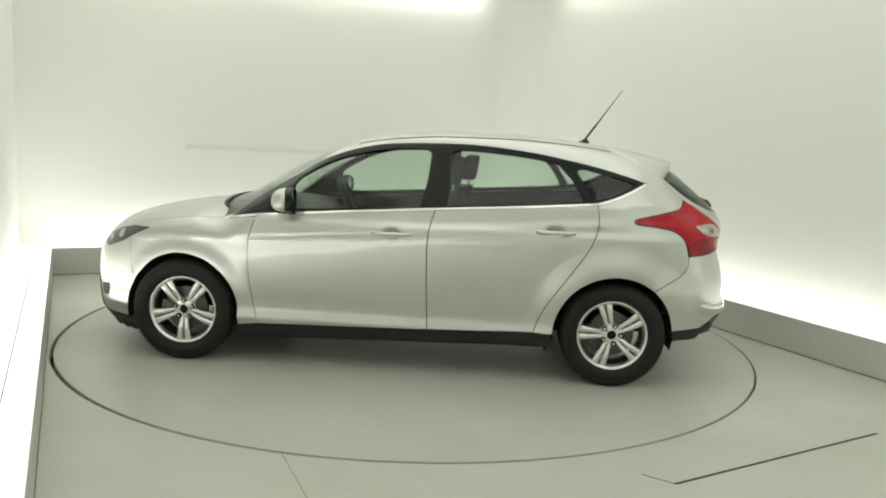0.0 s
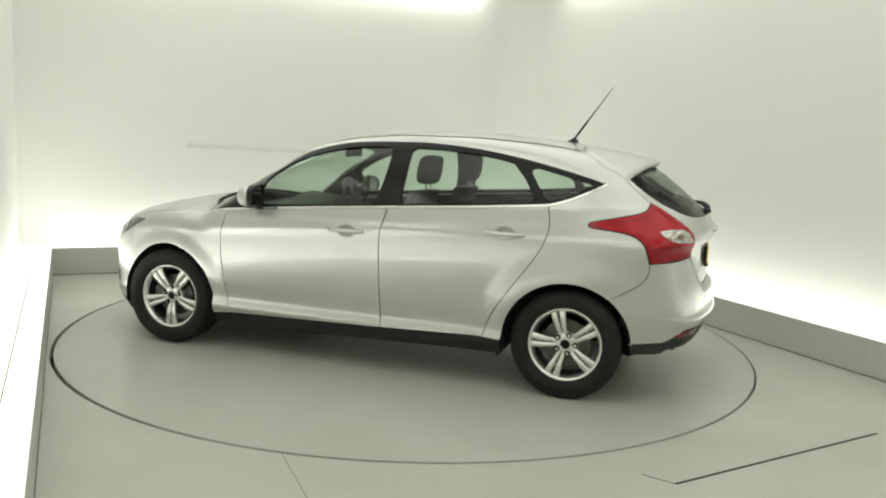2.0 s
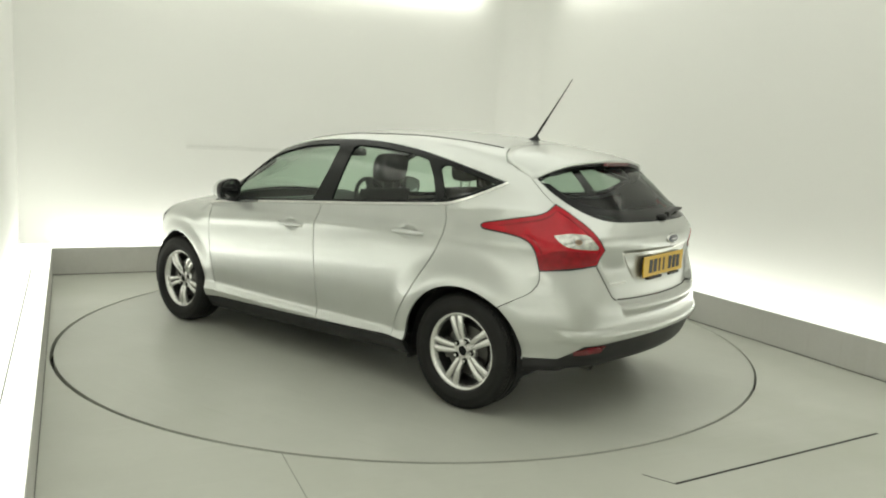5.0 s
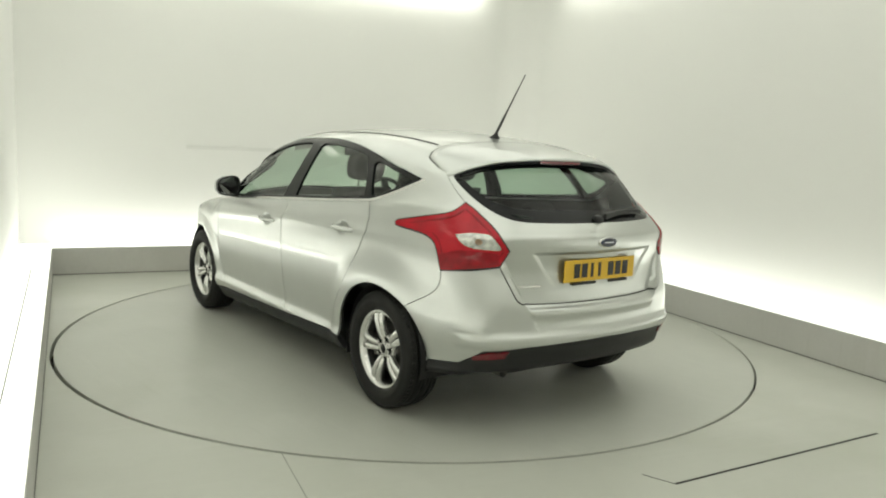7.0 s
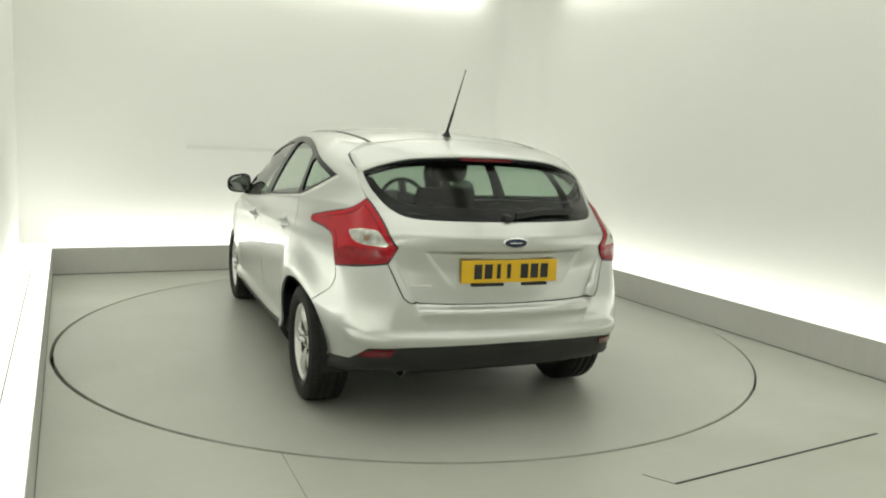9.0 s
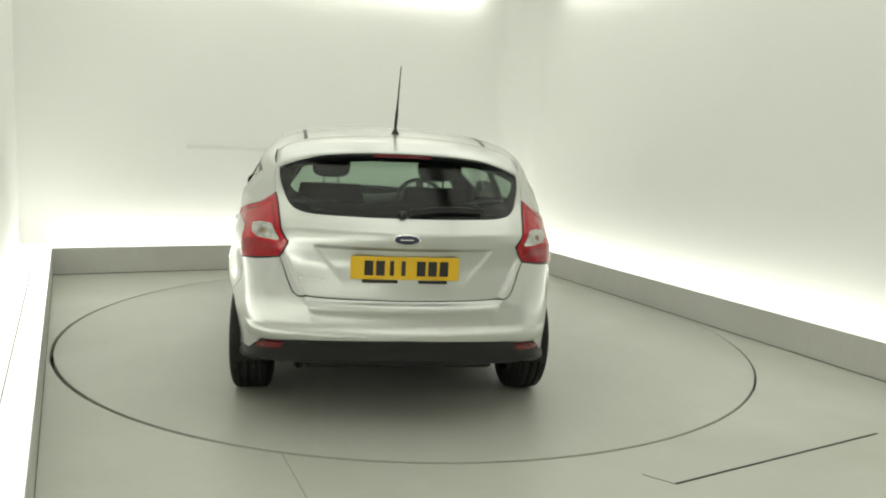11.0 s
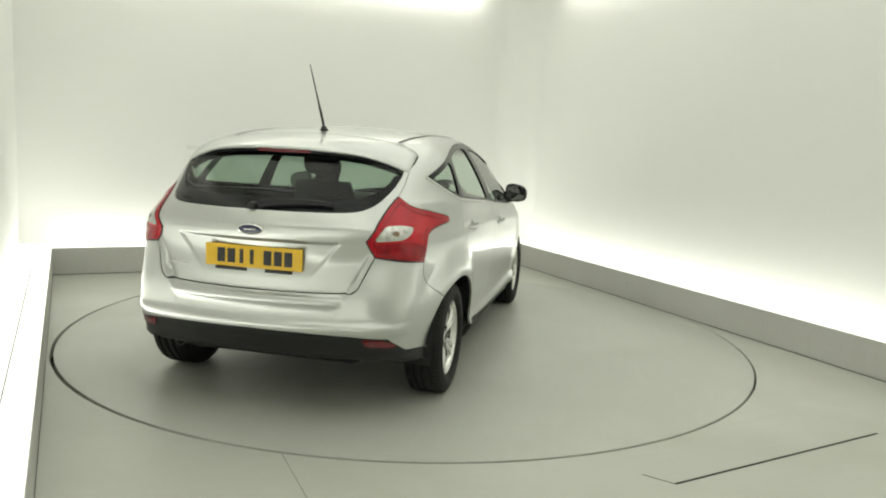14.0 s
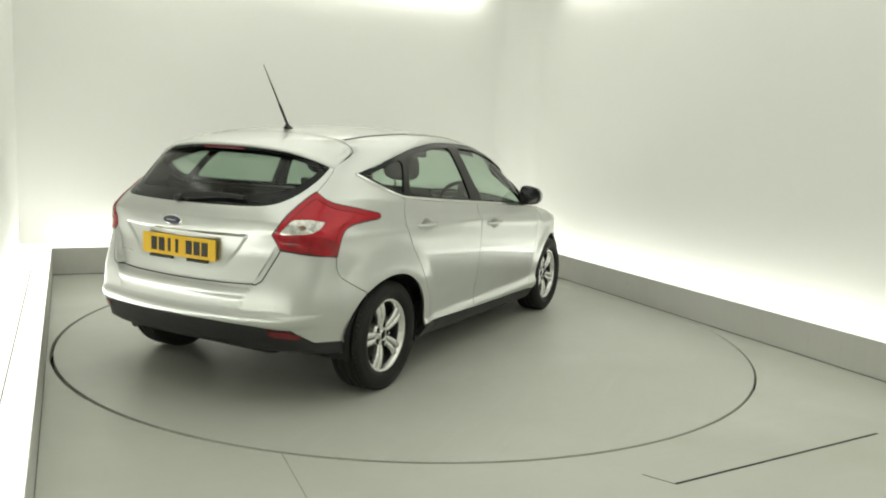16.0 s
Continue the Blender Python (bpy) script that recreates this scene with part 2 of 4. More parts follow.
# ---------------------------------------------------------------- car materials
def glass_mat(name, tint, rough=0.0, gloss=1.0):
    m = bpy.data.materials.new(name)
    m.use_nodes = True
    nt = m.node_tree
    nt.nodes.remove(nt.nodes["Principled BSDF"])
    tr, gl, mx, lw = (nt.nodes.new(k) for k in ("ShaderNodeBsdfTransparent", "ShaderNodeBsdfGlossy", "ShaderNodeMixShader", "ShaderNodeLayerWeight"))
    tr.inputs[0].default_value = (*tint, 1)
    gl.inputs["Color"].default_value = (gloss, gloss, gloss, 1)
    gl.inputs["Roughness"].default_value = rough
    lw.inputs["Blend"].default_value = 0.5
    power, scale = nt.nodes.new("ShaderNodeMath"), nt.nodes.new("ShaderNodeMath")
    power.operation, scale.operation = "POWER", "MULTIPLY_ADD"
    power.inputs[1].default_value = 4.6
    scale.inputs[1].default_value, scale.inputs[2].default_value = 0.88, 0.045
    nt.links.new(lw.outputs["Facing"], power.inputs[0])
    nt.links.new(power.outputs[0], scale.inputs[0])
    nt.links.new(scale.outputs[0], mx.inputs[0])
    nt.links.new(tr.outputs[0], mx.inputs[1])
    nt.links.new(gl.outputs[0], mx.inputs[2])
    nt.links.new(mx.outputs[0], nt.nodes["Material Output"].inputs[0])
    return m


def paint_mat(name, colour, rough, metal, coat):
    """Even factory paint: a metallic base under a clear coat."""
    m = bpy.data.materials.new(name)
    m.use_nodes = True
    b = m.node_tree.nodes["Principled BSDF"]
    b.inputs["Base Color"].default_value = (*colour, 1)
    b.inputs["Roughness"].default_value = rough
    b.inputs["Metallic"].default_value = metal
    b.inputs["Coat Weight"].default_value = coat
    b.inputs["Coat Roughness"].default_value = 0.035
    # metal flake and a slight unevenness of the sprayed coat
    nt = m.node_tree
    co, flake, wave = nt.nodes.new("ShaderNodeTexCoord"), nt.nodes.new("ShaderNodeTexNoise"), nt.nodes.new("ShaderNodeTexNoise")
    flake.inputs["Scale"].default_value, wave.inputs["Scale"].default_value = 900.0, 5.0
    for n in (flake, wave):
        nt.links.new(co.outputs["Object"], n.inputs["Vector"])
    add = nt.nodes.new("ShaderNodeMath")
    add.operation = "MULTIPLY_ADD"
    add.inputs[1].default_value = 0.5
    nt.links.new(flake.outputs["Fac"], add.inputs[0])
    nt.links.new(wave.outputs["Fac"], add.inputs[2])
    mix = nt.nodes.new("ShaderNodeMix")
    mix.data_type = "RGBA"
    mix.inputs[6].default_value = (*[c * 0.95 for c in colour], 1)
    mix.inputs[7].default_value = (*[min(1, c * 1.04) for c in colour], 1)
    nt.links.new(add.outputs[0], mix.inputs[0])
    nt.links.new(mix.outputs[2], b.inputs["Base Color"])
    return m


M_SILVER = paint_mat("silver_metallic_paint", (0.56, 0.575, 0.555), 0.34, 0.88, 0.7)
M_BLACK = mat("black_plastic", (0.014, 0.014, 0.014), 0.5, vary=0.2, scale=8, fine=200, bump=0.1, spec=0.4)
M_GLOSSBLACK = mat("gloss_black_trim", (0.007, 0.008, 0.008), 0.22, vary=0.1, spec=0.22)
M_DARK = mat("dark_underbody", (0.012, 0.012, 0.012), 0.8, vary=0.2, scale=6)
M_CHROME = mat("bright_trim", (0.75, 0.75, 0.73), 0.15, metal=1.0, vary=0.03)
M_RUBBER = mat("tyre_rubber", (0.019, 0.019, 0.018), 0.62, vary=0.25, scale=10, fine=150, bump=0.15, spec=0.2)
M_ALLOY = mat("silver_alloy", (0.74, 0.74, 0.72), 0.22, metal=0.85, vary=0.05, scale=12, coat=0.4)
# darker copy of the alloy: the shade behind the spokes as colour
M_ALLOYDARK = mat("alloy_barrel_painted_shade", (0.045, 0.045, 0.043), 0.45, metal=0.6, vary=0.2, scale=10)
M_DISC = mat("brake_steel", (0.11, 0.108, 0.10), 0.4, metal=0.9, vary=0.15, scale=20)
M_RED = mat("red_lamp_lens", (0.46, 0.006, 0.017), 0.16, vary=0.28, scale=11, fine=120, coat=0.15, spec=0.35)
M_LOWRED = mat("shaded_red_lens", (0.30, 0.004, 0.012), 0.14, vary=0.45, scale=24, fine=150, coat=0.15, spec=0.35)
M_DEEPRED = mat("dark_red_lens", (0.15, 0.004, 0.010), 0.2, vary=0.3, scale=20, coat=0.5)
M_AMBER = mat("amber_bulb", (0.20, 0.13, 0.08), 0.25, vary=0.3, scale=60, coat=0.3)
M_CLEAR = mat("clear_lamp_reflector", (0.62, 0.62, 0.58), 0.14, metal=0.7, vary=0.55, scale=48, fine=160, coat=0.5)
M_HEAD = mat("headlamp_dark", (0.045, 0.047, 0.047), 0.12, metal=0.2, vary=0.6, scale=16, coat=0.4)
M_YELLOW = mat("yellow_plate", (0.72, 0.44, 0.012), 0.38, vary=0.05, scale=10, fine=80)
M_INK = mat("black_plate_ink", (0.015, 0.015, 0.015), 0.5)
M_BLUE = mat("dark_blue_enamel", (0.012, 0.02, 0.055), 0.2, coat=0.6)
M_FABRIC = mat("charcoal_seat_fabric", (0.022, 0.023, 0.025), 0.9, vary=0.25, scale=12, fine=350, bump=0.4)
M_DASH = mat("dashboard_plastic", (0.030, 0.030, 0.031), 0.6, vary=0.15, scale=8, fine=260, bump=0.25)
M_LINING = mat("pale_roof_lining", (0.42, 0.42, 0.39), 0.9, vary=0.05, scale=9, fine=200, bump=0.2)
M_GLASS = glass_mat("green_tinted_glass", (0.69, 0.79, 0.71))
M_REARGLASS = glass_mat("rear_window_glass", (0.46, 0.55, 0.485), gloss=0.58)
M_MIRROR = mat("mirror_glass", (0.22, 0.225, 0.225), 0.03, metal=1.0, vary=0.01, rough_vary=0.0)


# ---------------------------------------------------------------- the car's skin as one smooth field
def spline(points):
    """A smooth curve y(x) through a few stations."""
    pts = sorted(points)
    X, Y = np.array([q[0] for q in pts], float), np.array([q[1] for q in pts], float)
    D = np.diff(Y) / np.diff(X)
    M = np.concatenate([[D[0]], np.where(D[:-1] * D[1:] > 0, 2 * D[:-1] * D[1:] / (D[:-1] + D[1:] + 1e-12), 0.5 * (D[:-1] + D[1:]) * 0.3), [D[-1]]])

    def f(x):
        x = np.asarray(x, float)
        i = np.clip(np.searchsorted(X, x) - 1, 0, len(X) - 2)
        h = X[i + 1] - X[i]
        t = np.clip((x - X[i]) / h, -0.6, 1.6)
        t2, t3 = t * t, t * t * t
        return (2 * t3 - 3 * t2 + 1) * Y[i] + (t3 - 2 * t2 + t) * h * M[i] + (3 * t2 - 2 * t3) * Y[i + 1] + (t3 - t2) * h * M[i + 1]
    return f


def step(a, b, x):
    t = np.clip((x - a) / (b - a), 0, 1)
    return t * t * (3 - 2 * t)


HANDLES = ((0.03, 0.868), (-0.945, 0.925))
AXLE, WHEEL_R, ARCH_R, HUB_Z = 1.324, 0.316, 0.362, 0.316
SIDE = spline([(0.05, 0.790), (0.16, 0.828), (0.26, 0.872), (0.30, 0.884), (0.36, 0.870), (0.48, 0.883), (0.60, 0.894), (0.74, 0.901), (0.84, 0.902),
               (0.90, 0.898), (0.945, 0.882), (1.00, 0.874), (1.2, 0.86), (1.6, 0.84)])
ROOF = spline([(2.3, 0.50), (2.16, 0.62), (2.04, 0.755), (1.90, 0.845), (1.72, 0.90), (1.44, 0.955), (1.26, 0.982), (1.14, 1.015), (0.86, 1.183),
               (0.63, 1.304), (0.40, 1.396), (0.10, 1.463), (-0.27, 1.493), (-0.65, 1.495), (-1.02, 1.475), (-1.39, 1.427), (-1.72, 1.366), (-2.1, 1.28)])
TAIL = spline([(0.10, -1.97), (0.22, -2.02), (0.33, -2.068), (0.43, -2.108), (0.475, -2.134), (0.500, -2.135), (0.535, -2.114), (0.58, -2.108), (0.600, -2.110), (0.615, -2.114),
               (0.632, -2.110), (0.642, -2.099), (0.656, -2.073), (0.67, -2.068), (0.72, -2.066), (0.80, -2.066), (0.90, -2.086), (0.955, -2.095), (0.980, -2.095), (1.01, -2.080), (1.06, -2.045), (1.15, -1.945), (1.25, -1.822),
               (1.33, -1.715), (1.40, -1.62), (1.6, -1.3)])
SHOULDER = spline([(0.33, -2.068), (0.43, -2.108), (0.475, -2.134), (0.500, -2.135), (0.535, -2.116), (0.60, -2.110), (0.66, -2.106), (0.74, -2.096), (0.82, -2.086),
                   (0.90, -2.086), (1.0, -2.085)])
NOSE = spline([(0.05, 2.02), (0.16, 2.09), (0.26, 2.145), (0.45, 2.160), (0.60, 2.145), (0.72, 2.085), (0.85, 1.97), (1.1, 1.7)])
FLOOR = spline([(2.2, 0.14), (1.6, 0.15), (1.0, 0.155), (0.0, 0.185), (-0.96, 0.215), (-1.66, 0.27), (-2.0, 0.32), (-2.2, 0.34)])


def belt(x):
    return 1.004 - 0.080 * x - 0.012 * x * x


def smin(a, b, k):
    h = np.maximum(k - np.abs(a - b), 0) / k
    return np.minimum(a, b) - h * h * k * 0.25


def field(P):
    """Positive inside the car's skin."""
    x, y, z = P[..., 0], np.abs(P[..., 1]), P[..., 2]
    d = np.maximum(z - belt(x), 0)
    w = SIDE(np.minimum(z, belt(x) + 0.02))
    w = w - 0.40 * d - 0.40 * d * d
    c = 0.195 + 0.04 * step(0.50, 0.75, z) + 0.27 * step(0.92, 1.18, z)
    w = w - c * np.maximum(-1.08 - x, 0) ** 2 - 0.17 * np.maximum(x - 0.85, 0) ** 2
    for ax in (AXLE, -AXLE):
        r = np.hypot(x - ax, z - HUB_Z)
        r0, r1, swell = (0.385, 0.56, 0.031) if ax < 0 else (0.37, 0.47, 0.020)
        if ax < 0:
            # the flare narrows where it runs on into the bumper
            swell = swell * (1 - 0.7 * step(-1.42, -1.68, x))
        w = w + swell * (1 - step(r0, r1, r)) * step(0.25, 0.45, z + 0.1)
    # the crease through the handles
    zc = 0.905 - 0.075 * x - 0.02
    w = w + 0.006 * np.exp(-((z - zc) / 0.03) ** 2) * step(-1.5, -1.1, x)
    for hx, hz in HANDLES:
        w = w - 0.018 * np.exp(-(((x - hx) / 0.052) ** 2 + ((z - hz - 0.004) / 0.030) ** 2) ** 2)
    side = (w - y) / np.where(d > 0, 1.15, 1.02)
    crown = 0.055 + 0.06 * step(0.35, 0.7, x) - 0.05 * step(1.0, 1.3, x)
    top = (ROOF(x) - crown * (y / 0.65) ** 2 - z)
    top = top / np.sqrt(1 + np.clip((ROOF(x + 0.02) - ROOF(x - 0.02)) / 0.04, -2, 2) ** 2)
    q = 0.26 + 0.10 * step(0.62, 0.9, z)
    # the recess of the plate: a sharp brow above, slanting cheeks, running out below
    half = 0.325 + (z - 0.77) * 0.80
    mask = step(0.715, 0.900, z) * (1 - step(0.902, 0.918, z)) * (1 - step(half - 0.022, half + 0.010, y))
    # the bumper's shoulders stand proud beside the tailgate's slanting lower corners
    flank = step(0.0, 0.022, y - (0.480 + (z - 0.69) * 0.47)) * step(0.36, 0.42, z) * (1 - step(0.84, 0.90, z))
    rear = x - (TAIL(z) * (1 - flank) + SHOULDER(z) * flank + q * y * y * (1 - 0.25 * mask) + 0.026 * mask)
    lean = (1 - flank) * (TAIL(z + 0.01) - TAIL(z - 0.01)) + flank * (SHOULDER(z + 0.01) - SHOULDER(z - 0.01))
    rear = rear / np.sqrt(1 + np.clip(lean / 0.02, -2, 2) ** 2)
    front = (NOSE(z) - 0.50 * y * y) - x
    s = smin(side, rear, 0.12)
    s = smin(s, front, 0.20)
    s = smin(s, top, 0.075)
    return smin(s, z - FLOOR(x), 0.03)


def shoot(origin, way, far=2.6, steps=150):
    """The first crossing of the skin along each ray, and the outward normal there."""
    n = len(origin)
    lo, found = np.zeros(n), np.zeros(n, bool)
    prev = np.zeros(n)
    best, bt = np.full(n, -9.0), np.zeros(n)
    for t in np.linspace(0, far, steps):
        v = field(origin + t * way)
        hitn = (v > 0) & ~found
        lo[hitn] = prev[hitn]
        bt = np.where((v > best) & ~found, t, bt)
        best = np.where(~found, np.maximum(best, v), best)
        found |= hitn
        prev = np.where(found, prev, t)
    hi = lo + far / (steps - 1)
    for _ in range(16):
        mid = (lo + hi) / 2
        inside = field(origin + mid[:, None] * way) > 0
        hi, lo = np.where(inside, mid, hi), np.where(inside, lo, mid)
    t = np.where(found, hi, bt)
    P = origin + t[:, None] * way
    return P, normals(P)


def normals(P):
    e = 0.004
    g = np.stack([field(P - e * np.eye(3)[i]) - field(P + e * np.eye(3)[i]) for i in range(3)], -1)
    return g / (np.linalg.norm(g, axis=-1, keepdims=True) + 1e-9)


REAR_C, FRONT_C = -1.15, 1.1


def by_side(q):
    q = np.asarray(q, float)
    o = np.stack([q[:, 0], np.full(len(q), 1.1), q[:, 1]], -1)
    return shoot(o, np.tile([0.0, -1.0, 0.0], (len(q), 1)), 1.1, 60)


def by_top(q):
    q = np.asarray(q, float)
    o = np.stack([q[:, 0], q[:, 1], np.full(len(q), 1.6)], -1)
    return shoot(o, np.tile([0.0, 0.0, -1.0], (len(q), 1)), 1.4, 70)


def by_rear(q):
    """q: arc (metres at a radius of 0.9 m round an upright axis in the tail, 0 at the middle) and height."""
    q = np.asarray(q, float)
    a = math.pi - q[:, 0] / 0.9
    way = np.stack([-np.cos(a), -np.sin(a), 0 * a], -1)
    o = np.stack([np.full(len(q), REAR_C), 0 * a, q[:, 1]], -1) - 1.4 * way
    return shoot(o, way, 1.4, 70)


def by_front(q):
    q = np.asarray(q, float)
    a = q[:, 0] / 0.9
    way = np.stack([-np.cos(a), -np.sin(a), 0 * a], -1)
    o = np.stack([np.full(len(q), FRONT_C), 0 * a, q[:, 1]], -1) - 1.4 * way
    return shoot(o, way, 1.4, 70)


def to_rear(P):
    P = np.asarray(P, float)
    return np.stack([0.9 * (math.pi - np.arctan2(P[:, 1], P[:, 0] - REAR_C)), P[:, 2]], -1)


def to_front(P):
    P = np.asarray(P, float)
    return np.stack([0.9 * np.arctan2(P[:, 1], P[:, 0] - FRONT_C), P[:, 2]], -1)


def dense(poly, gap=0.03, closed=True):
    poly = [np.asarray(q, float) for q in poly]
    out = []
    n = len(poly)
    for i in range(n if closed else n - 1):
        a, b = poly[i], poly[(i + 1) % n]
        k = max(1, int(np.ceil(np.linalg.norm(b - a) / gap)))
        out += [a + (b - a) * j / k for j in range(k)]
    if not closed:
        out.append(poly[-1])
    return np.array(out)


def bend(points, n=8):
    """A Catmull-Rom curve through the points."""
    p = [np.asarray(q, float) for q in points]
    p = [2 * p[0] - p[1]] + p + [2 * p[-1] - p[-2]]
    out = []
    for i in range(1, len(p) - 2):
        for j in range(n):
            t = j / n
            out.append(0.5 * (2 * p[i] + (p[i + 1] - p[i - 1]) * t + (2 * p[i - 1] - 5 * p[i] + 4 * p[i + 1] - p[i + 2]) * t * t
                              + (3 * p[i] - p[i - 1] - 3 * p[i + 1] + p[i + 2]) * t ** 3))
    out.append(p[-2])
    return [tuple(q) for q in out]


def inset(poly, d):
    poly = np.asarray(poly, float)
    area = 0.5 * np.sum(poly[:, 0] * np.roll(poly[:, 1], -1) - np.roll(poly[:, 0], -1) * poly[:, 1])
    e = np.roll(poly, -1, 0) - poly
    e /= np.linalg.norm(e, axis=1, keepdims=True) + 1e-12
    nrm = np.stack([-e[:, 1], e[:, 0]], -1) * np.sign(area)
    m = nrm + np.roll(nrm, 1, 0)
    l = np.linalg.norm(m, axis=1, keepdims=True)
    m = m / np.maximum(l, 0.5) * np.minimum(2 / np.maximum(l, 0.5), 1.6)
    return poly + m * d


def skin_object(name, verts, nrms, faces, material, parent, label="", depth=0.010, mirror=False):
    """A panel: its outer face with the skin's own normals, and a rim turned in by the panel's depth."""
    verts, nrms = np.array(verts, float), np.array(nrms, float)
    if mirror:
        verts, nrms = verts * [1, -1, 1], nrms * [1, -1, 1]
    faces = [list(f) for f in faces]
    # wind each face after its normal
    out = []
    for f in faces:
        a, b, c = verts[f[0]], verts[f[1]], verts[f[2]]
        g = np.cross(b - a, c - a)
        if len(f) > 3:
            g = g + np.cross(c - a, verts[f[3]] - a)
        out.append(f if g @ nrms[f].sum(0) >= 0 else f[::-1])
    edges = {}
    for f in out:
        for i in range(len(f)):
            a, b = f[i], f[(i + 1) % len(f)]
            edges[(a, b)] = True
    rim = [(a, b) for a, b in edges if (b, a) not in edges]
    V, N, Fs, smooth = verts.tolist(), nrms.tolist(), list(out), [True] * len(out)
    if depth:
        for a, b in rim:
            k = len(V)
            pa, pb = verts[a], verts[b]
            t = np.cross(pb - pa, nrms[a])
            t = t / (np.linalg.norm(t) + 1e-9)
            V += [pa.tolist(), pb.tolist(), (pb - depth * nrms[b]).tolist(), (pa - depth * nrms[a]).tolist()]
            N += [t.tolist()] * 4
            Fs.append([k + 1, k, k + 3, k + 2])
    me = bpy.data.meshes.new(name)
    me.from_pydata(V, [], Fs)
    me.polygons.foreach_set("use_smooth", [True] * len(me.polygons))
    me.materials.append(material)
    me.update()
    me.normals_split_custom_set_from_vertices(N)
    ob = new(name, me)
    ob.parent = parent
    if label:
        ob["label"] = label
    return ob


def flat_grid(poly, gap):
    """A flat polygon cut into a grid, its own outline kept."""
    bm = bmesh.new()
    bm.faces.new([bm.verts.new((q[0], q[1], 0)) for q in poly])
    lo, hi = np.min(poly, 0), np.max(poly, 0)
    for ax in (0, 1):
        nrm = (1, 0, 0) if ax == 0 else (0, 1, 0)
        k = max(1, int((hi[ax] - lo[ax]) / gap))
        for j in range(1, k):
            c = lo[ax] + (hi[ax] - lo[ax]) * j / k + 1e-5
            bmesh.ops.bisect_plane(bm, geom=bm.verts[:] + bm.edges[:] + bm.faces[:], dist=1e-6,
                                   plane_co=(c, 0, 0) if ax == 0 else (0, c, 0), plane_no=nrm)
    bmesh.ops.triangulate(bm, faces=[f for f in bm.faces if len(f.verts) > 4])
    bm.verts.ensure_lookup_table()
    q = np.array([v.co[:2] for v in bm.verts])
    f = [[v.index for v in fc.verts] for fc in bm.faces]
    bm.free()
    return q, f


def panel(name, poly, project, material, parent, label="", off=0.0, gap=0.03, depth=0.012, shut=0.002, mirror=False, both=False, edge=0.02):
    poly = dense(poly, edge)
    if shut:
        poly = inset(poly, shut)
    q, f = flat_grid(poly, gap)
    P, N = project(q)
    P = P + off * N
    res = [skin_object(name, P, N, f, material, parent, label, depth, mirror)]
    if both:
        res.append(skin_object(name, P, N, f, material, parent, label, depth, not mirror))
    return res


def ray_out(poly, c, a):
    """How far the outline lies from c in each direction a."""
    poly = np.asarray(poly, float) - c
    nxt = np.roll(poly, -1, 0)
    out = np.zeros(len(a))
    for i, t in enumerate(a):
        d = np.array([math.cos(t), math.sin(t)])
        e = nxt - poly
        den = d[0] * e[:, 1] - d[1] * e[:, 0]
        den = np.where(np.abs(den) < 1e-12, 1e-12, den)
        s = (poly[:, 0] * e[:, 1] - poly[:, 1] * e[:, 0]) / den
        u = (poly[:, 0] * d[1] - poly[:, 1] * d[0]) / den
        ok = (s > 0) & (u >= -1e-6) & (u <= 1 + 1e-6)
        out[i] = s[ok].max() if ok.any() else 0.01
    return out


def ring(name, outer, inner, project, material, parent, label="", off=0.0, rows=1, depth=0.012, both=False, mirror=False, n=200, c=None):
    """A frame between two outlines that both open to one middle point."""
    c = np.mean(np.asarray(inner, float), 0) if c is None else np.asarray(c, float)
    a = [2 * math.pi * i / n for i in range(n)]
    for poly in (outer, inner):
        for q in poly:
            a.append(math.atan2(q[1] - c[1], q[0] - c[0]) % (2 * math.pi))
    a = np.array(sorted(a))
    a = a[np.concatenate([[True], np.diff(a) > 2e-4])]
    ro, ri = ray_out(outer, c, a), ray_out(inner, c, a)
    ri = np.minimum(ri, ro - 0.002)
    d = np.stack([np.cos(a), np.sin(a)], -1)
    k = len(a)
    q = np.concatenate([c + d * (ri + (ro - ri) * j / rows)[:, None] for j in range(rows + 1)])
    f = [[j * k + i, j * k + (i + 1) % k, (j + 1) * k + (i + 1) % k, (j + 1) * k + i] for j in range(rows) for i in range(k)]
    P, N = project(q)
    P = P + off * N
    res = [skin_object(name, P, N, f, material, parent, label, depth, mirror)]
    if both:
        res.append(skin_object(name, P, N, f, material, parent, label, depth, not mirror))
    return res


def ribbon(name, line, width, project, material, parent, label="", off=0.003, depth=0.006, both=False, side=0.5):
    """A narrow strip that follows a line on the skin."""
    p = dense(line, 0.02, closed=False)
    t = np.gradient(p, axis=0)
    t /= np.linalg.norm(t, axis=1, keepdims=True) + 1e-9
    nrm = np.stack([-t[:, 1], t[:, 0]], -1)
    k = len(p)
    q = np.concatenate([p + nrm * width * (side - 1), p + nrm * width * side])
    P, N = project(q)
    P = P + off * N
    f = [[i, i + 1, k + i + 1, k + i] for i in range(k - 1)]
    res = [skin_object(name, P, N, f, material, parent, label, depth)]
    if both:
        res.append(skin_object(name, P, N, f, material, parent, label, depth, True))
    return res


# ---------------------------------------------------------------- outlines of the car's panels
def arch(ax, a0, a1, r=ARCH_R, n=26):
    return [(ax + r * math.cos(radians(a0 + (a1 - a0) * i / n)), HUB_Z + r * math.sin(radians(a0 + (a1 - a0) * i / n))) for i in range(n + 1)]


